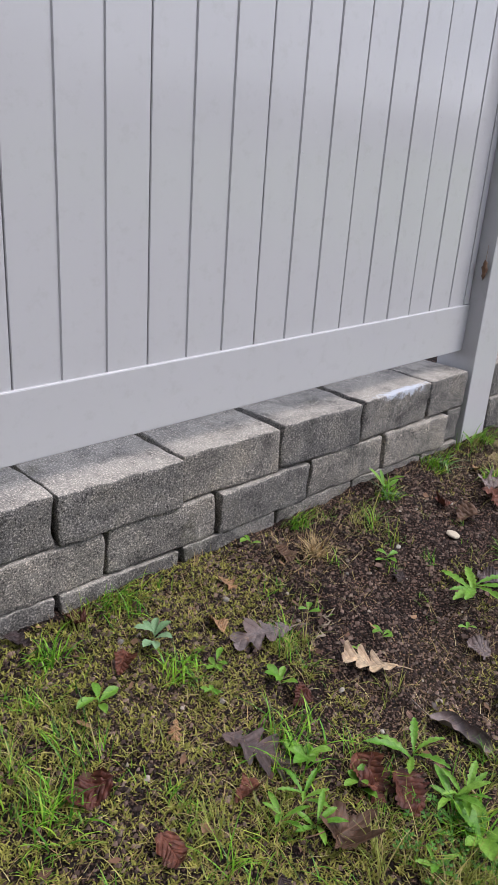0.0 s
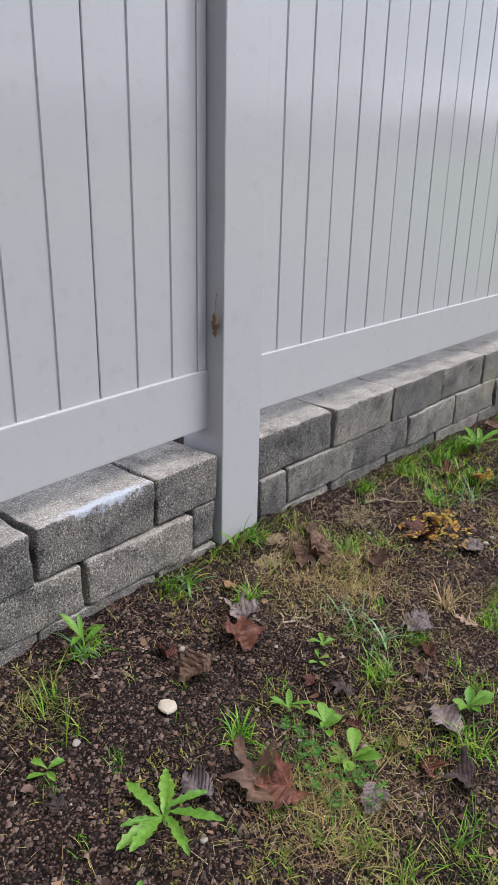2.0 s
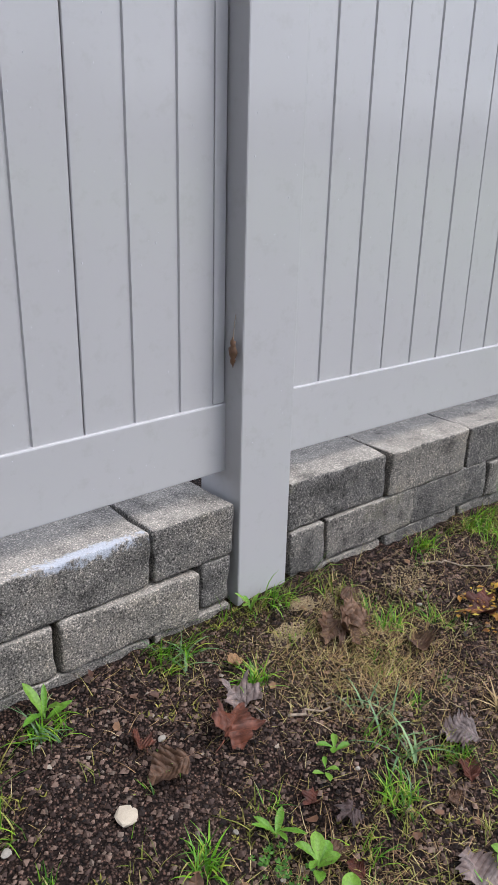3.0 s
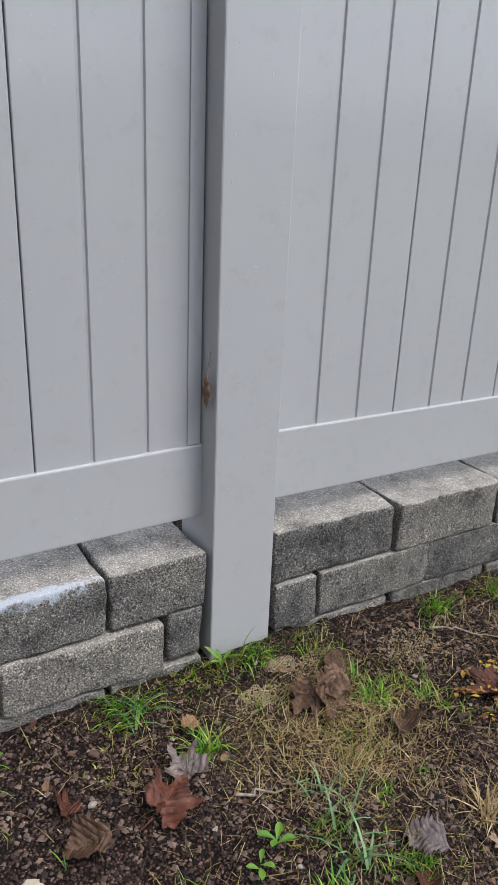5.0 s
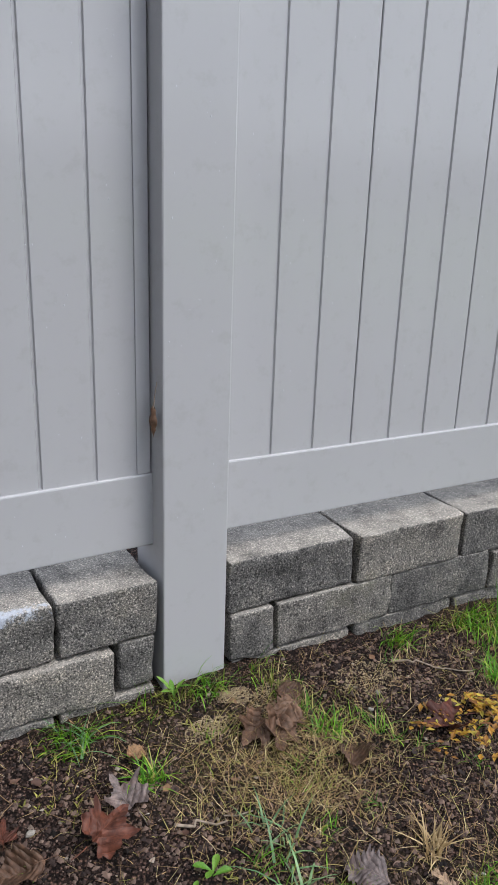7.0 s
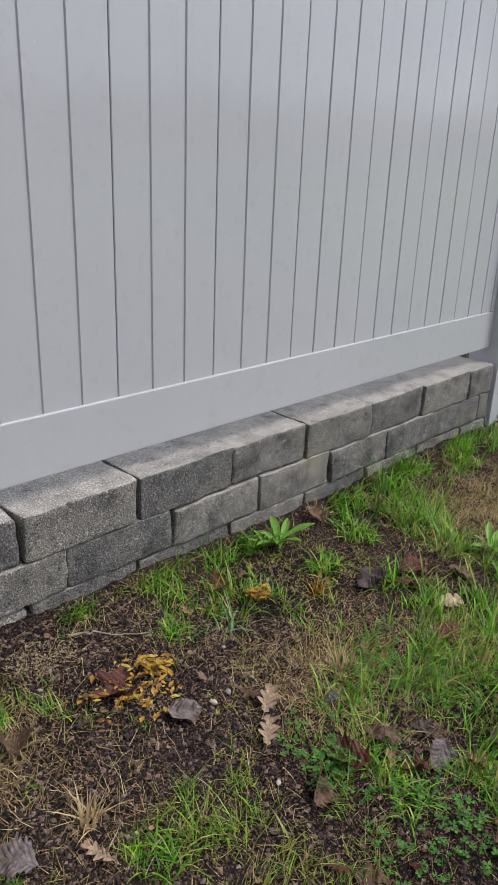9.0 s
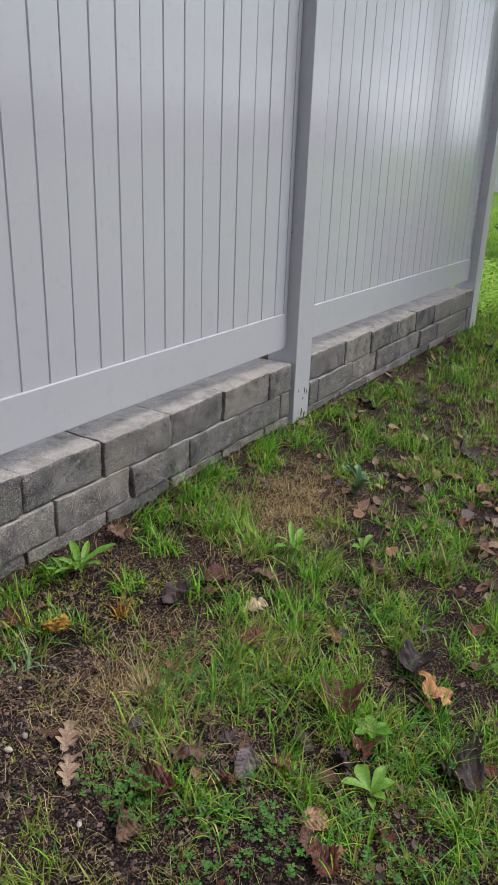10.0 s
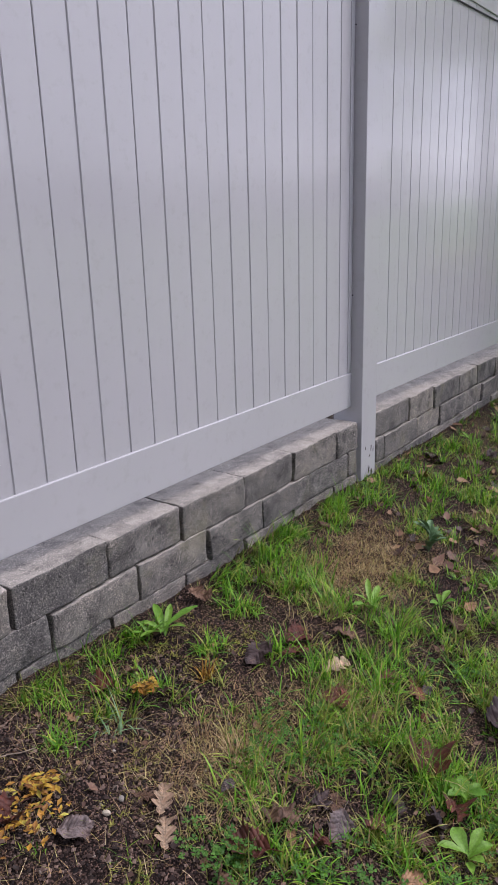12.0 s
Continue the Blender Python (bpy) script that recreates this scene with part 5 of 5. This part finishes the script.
def build_string():
    pts = [(6.585, 0.645, 0.47), (6.8, 0.5, 0.5), (7.1, 0.2, 0.6), (7.6, -0.3, 0.75)]
    ob = new("string", mesh_of("string", *tube(pts, [0.004] * 4, 6), PINK_STRING, True))
    tagged(ob, "taut pink string tied from the stake past the tree", "string")


def build_tape():
    bm = bmesh.new()
    for z0, z1, dy in ((-0.05, 0.01, 0.0), (-0.13, -0.09, 0.008)):
        rows = []
        for i in range(6):
            t = i / 5
            z = z1 + (z0 - z1) * t
            w = 0.008 + 0.004 * math.sin(i * 2.1)
            rows.append([bm.verts.new((7.44 + 0.012 * math.sin(i * 1.7), 0.80 + dy + s * w + 0.01 * math.sin(i), z)) for s in (-1, 1)])
        for p, q in zip(rows, rows[1:]):
            bm.faces.new((p[0], p[1], q[1], q[0]))
    bmesh.ops.solidify(bm, geom=bm.faces[:], thickness=0.002)
    me = bpy.data.meshes.new("marking_tape")
    bm.to_mesh(me)
    bm.free()
    me.materials.append(ORANGE_TAPE)
    tagged(new("marking_tape", me), "orange marking tape tied beside the tree trunk", "tape")


def build_far_fence():
    fence = tagged(new("far_fence"), "pale vinyl fence across the far lawn", "fence")
    for k in range(-4, 10):
        y0 = 5.62 + 2.44 * k
        part("panel", box_bm(26.03, 26.07, y0 + 0.06, y0 + 2.38, -0.68, 1.06, 0.004, 1), VINYL, fence)
        part("rail", box_bm(26.01, 26.09, y0 + 0.06, y0 + 2.38, 0.94, 1.08, 0.01, 1), VINYL, fence)
        part("post", box_bm(25.98, 26.11, y0 - 0.065, y0 + 0.065, -0.8, 1.16, 0.01, 1), VINYL, fence)


def build_house():
    house = tagged(new("house"), "far single-storey house with a grey hip roof", "house")
    x0, x1, y0, y1 = 45.0, 57.0, 7.2, 27.0
    part("wall", box_bm(x0, x1, y0, y1, -0.9, 2.55), SIDING, house)
    bm = bmesh.new()
    e, z0, z1 = 0.5, 2.6, 4.5
    c = [bm.verts.new(p) for p in ((x0 - e, y0 - e, z0), (x1 + e, y0 - e, z0), (x1 + e, y1 + e, z0), (x0 - e, y1 + e, z0))]
    r = [bm.verts.new(p) for p in ((51, y0 + 5, z1), (51, y1 - 5, z1))]
    bm.faces.new((c[0], c[1], r[0]))
    bm.faces.new((c[1], c[2], r[1], r[0]))
    bm.faces.new((c[2], c[3], r[1]))
    bm.faces.new((c[3], c[0], r[0], r[1]))
    bm.faces.new((c[3], c[2], c[1], c[0]))
    part("roof", bm, SHINGLE, house)
    part("fascia", box_bm(x0 - e - 0.06, x0 - e + 0.04, y0 - e, y1 + e, 2.36, 2.62, 0.01, 1), TRIM_WHITE, house, "white gutter board")
    for wy in (10.6, 16.0):
        win = part("window", box_bm(x0 - 0.03, x0 + 0.05, wy, wy + 1.9, 0.5, 2.1), TRIM_WHITE, house)
        part("pane", box_bm(x0 - 0.05, x0 - 0.02, wy + 0.1, wy + 1.8, 0.6, 2.0), DARK_GLASS, win)
    for k in range(9):
        t0 = k / 9
        xa, za = x0 - e + (51 - x0 + e) * t0, z0 + (z1 - z0) * t0
        part("shingle_course", box_bm(xa - 0.02, xa + 0.12, y0 - e + 5.5 * t0, y1 + e - 5.5 * t0, za - 0.02, za + 0.05), SHINGLE, house)


LAWN = island_material("bright_lawn", [(0.0, (0.13, 0.28, 0.02)), (0.5, (0.24, 0.44, 0.035)), (0.9, (0.42, 0.58, 0.06)), (1.0, (0.5, 0.44, 0.14))], 0.4, thin=0.45)


def build_field_grass():
    v, f = [], []
    rng = random.Random(77)
    for _ in range(60000):
        x = 4.7 + 14 * rng.random() ** 1.9
        y = rng.uniform(-1.2, 1.0 + 0.3 * (x - 6))
        if x < 7.1 and not free_spot(x, y) or rng.random() > smoothstep(4.6, 7.2, x) * (0.35 if math.hypot((x - 5.2) / 0.9, (y - 0.3) / 0.5) < 1 else 1.0) + 0.05:
            continue
        s = 1 + 0.12 * (x - 6.6)
        add_blade(v, f, x, y, float(ground_z(x, y)) - 0.01, rng.uniform(0.04, 0.12), 0.0045 * s, rng.uniform(0.05, 0.8), rng.uniform(0, 6.283), rng.uniform(0.1, 0.4))
    stuff("field_grass", v, f, LAWN, "longer green grass round the trees and lawn", "grass")
    w, g = [], []
    for _ in range(800):
        x, y = rng.uniform(7.2, 9.6), rng.uniform(0.5, 2.2)
        h = rng.uniform(0.04, 0.26) * (0.5 + 0.5 * rng.random())
        for k in range(5):
            add_leaf(w, g, (x + rng.uniform(-0.04, 0.04), y + rng.uniform(-0.04, 0.04), float(ground_z(x, y)) + h * rng.uniform(0.4, 1)), rng.uniform(0.03, 0.065), rng)
    stuff("undergrowth", w, g, LEAVES_BIG, "loose light green undergrowth behind the fence end", "undergrowth")


def build_brush():
    v, f = [], []
    rng = random.Random(9)
    for _ in range(160):
        x, y = rng.uniform(8.9, 9.9), rng.uniform(0.25, 0.9)
        z = float(ground_z(x, y)) + rng.uniform(0.1, 0.75)
        a, t, length = rng.uniform(0, 6.283), rng.uniform(-0.4, 0.5), rng.uniform(0.2, 0.6)
        vv, ff = tube([(x, y, z), (x + length * math.cos(a), y + length * math.sin(a), z + length * t)], [0.006, 0.003], 4)
        o = len(v)
        v += [tuple(p) for p in vv]
        f += [tuple(i + o for i in fc) for fc in ff]
    stuff("brush_pile", v, f, TWIG, "tangle of dry grey twigs behind the tree", "brush")


def build_woods(name, x0, x1, y0, y1, height, count, size, seed, label):
    """Far trees as many leaf sprays with an uneven top."""
    rng = random.Random(seed)
    v, f = [], []
    for _ in range(count):
        t = rng.random()
        x, y = x0 + (x1 - x0) * t + rng.uniform(-2, 2), y0 + (y1 - y0) * t + rng.uniform(-2, 2)
        top = height * (0.75 + 0.5 * noise.noise((x * 0.15, y * 0.15, seed)) + 0.2 * noise.noise((x * 0.7, y * 0.7, seed)))
        z = -1 + top * rng.random() ** 0.7
        add_leaf(v, f, (x, y, z), size * rng.uniform(0.5, 1.2), rng, 0.7)
    stuff(name, v, f, LEAVES_DARK, label, "woods")


build_leaning_tree()
build_thin_tree()
build_shrub("dense green hedge shrub behind the leaning tree", [(10.8, 0.85, 0.35, 0.55), (10.9, 0.8, 0.9, 0.55), (11.3, 1.35, 0.2, 0.6), (11.0, 1.0, 1.45, 0.6), (11.0, 0.75, 1.9, 0.5), (10.6, 1.4, -0.15, 0.5), (10.4, 0.75, -0.3, 0.5)], 15000, 0.085, LEAVES_SMALL, 21,
            [((11.0, 0.8, -0.8), (11.0, 0.9, 1.4)), ((11.3, 0.8, -0.8), (11.2, 0.75, 1.7))])
build_shrub("open small-leaved tree crown showing sky between twigs", [(13.0, 1.9, 2.1, 0.5), (13.0, 1.5, 2.5, 0.7), (12.8, 1.0, 2.4, 0.8), (12.6, 0.6, 2.8, 0.8), (13.2, 1.7, 1.5, 0.45), (13.0, 1.0, 1.6, 0.7)], 7000, 0.08, LEAVES_SMALL, 31,
            [((12.8, 1.0, -0.8), (12.8, 1.0, 3.0)), ((12.9, 1.0, 1.2), (13.0, 2.2, 2.2)), ((12.9, 1.0, 1.0), (13.1, 1.9, 1.6))])
build_shrub("low bush with yellow-green top growth", [(8.3, 0.55, -0.12, 0.22), (8.4, 0.4, -0.08, 0.26), (8.4, 0.15, -0.1, 0.28)], 3600, 0.06, LEAVES_YELLOW, 41, [((8.6, 0.4, -0.75), (8.6, 0.4, 0.0))])
build_shrub("dark glossy bush under the tree", [(8.5, 0.35, -0.42, 0.22), (8.7, 0.1, -0.4, 0.26)], 1100, 0.06, LEAVES_SMALL, 43, [((8.5, 0.35, -0.75), (8.5, 0.35, -0.3))])
build_shrub("sparse dark sprig beside the far lawn", [(11.2, 1.95, 0.35, 0.2), (11.2, 2.0, 0.75, 0.2), (11.2, 1.85, 0.05, 0.22)], 260, 0.06, LEAVES_DARK, 47, [((11.2, 1.7, -0.75), (11.2, 2.0, 0.8))])
build_stake()
build_string()
build_tape()
build_far_fence()
build_house()
build_field_grass()
build_brush()
build_woods("far_woods", -60, 110, -42, -46, 5.5, 9000, 1.1, 51, "far line of dark trees across the field")
# out-of-view trees, added to block sky light from the posts' -x faces
build_woods("unseen_shade_woods", -5.5, -8, -9, 2.5, 11, 15000, 0.6, 53, "unseen dark trees added to shade the post sides")
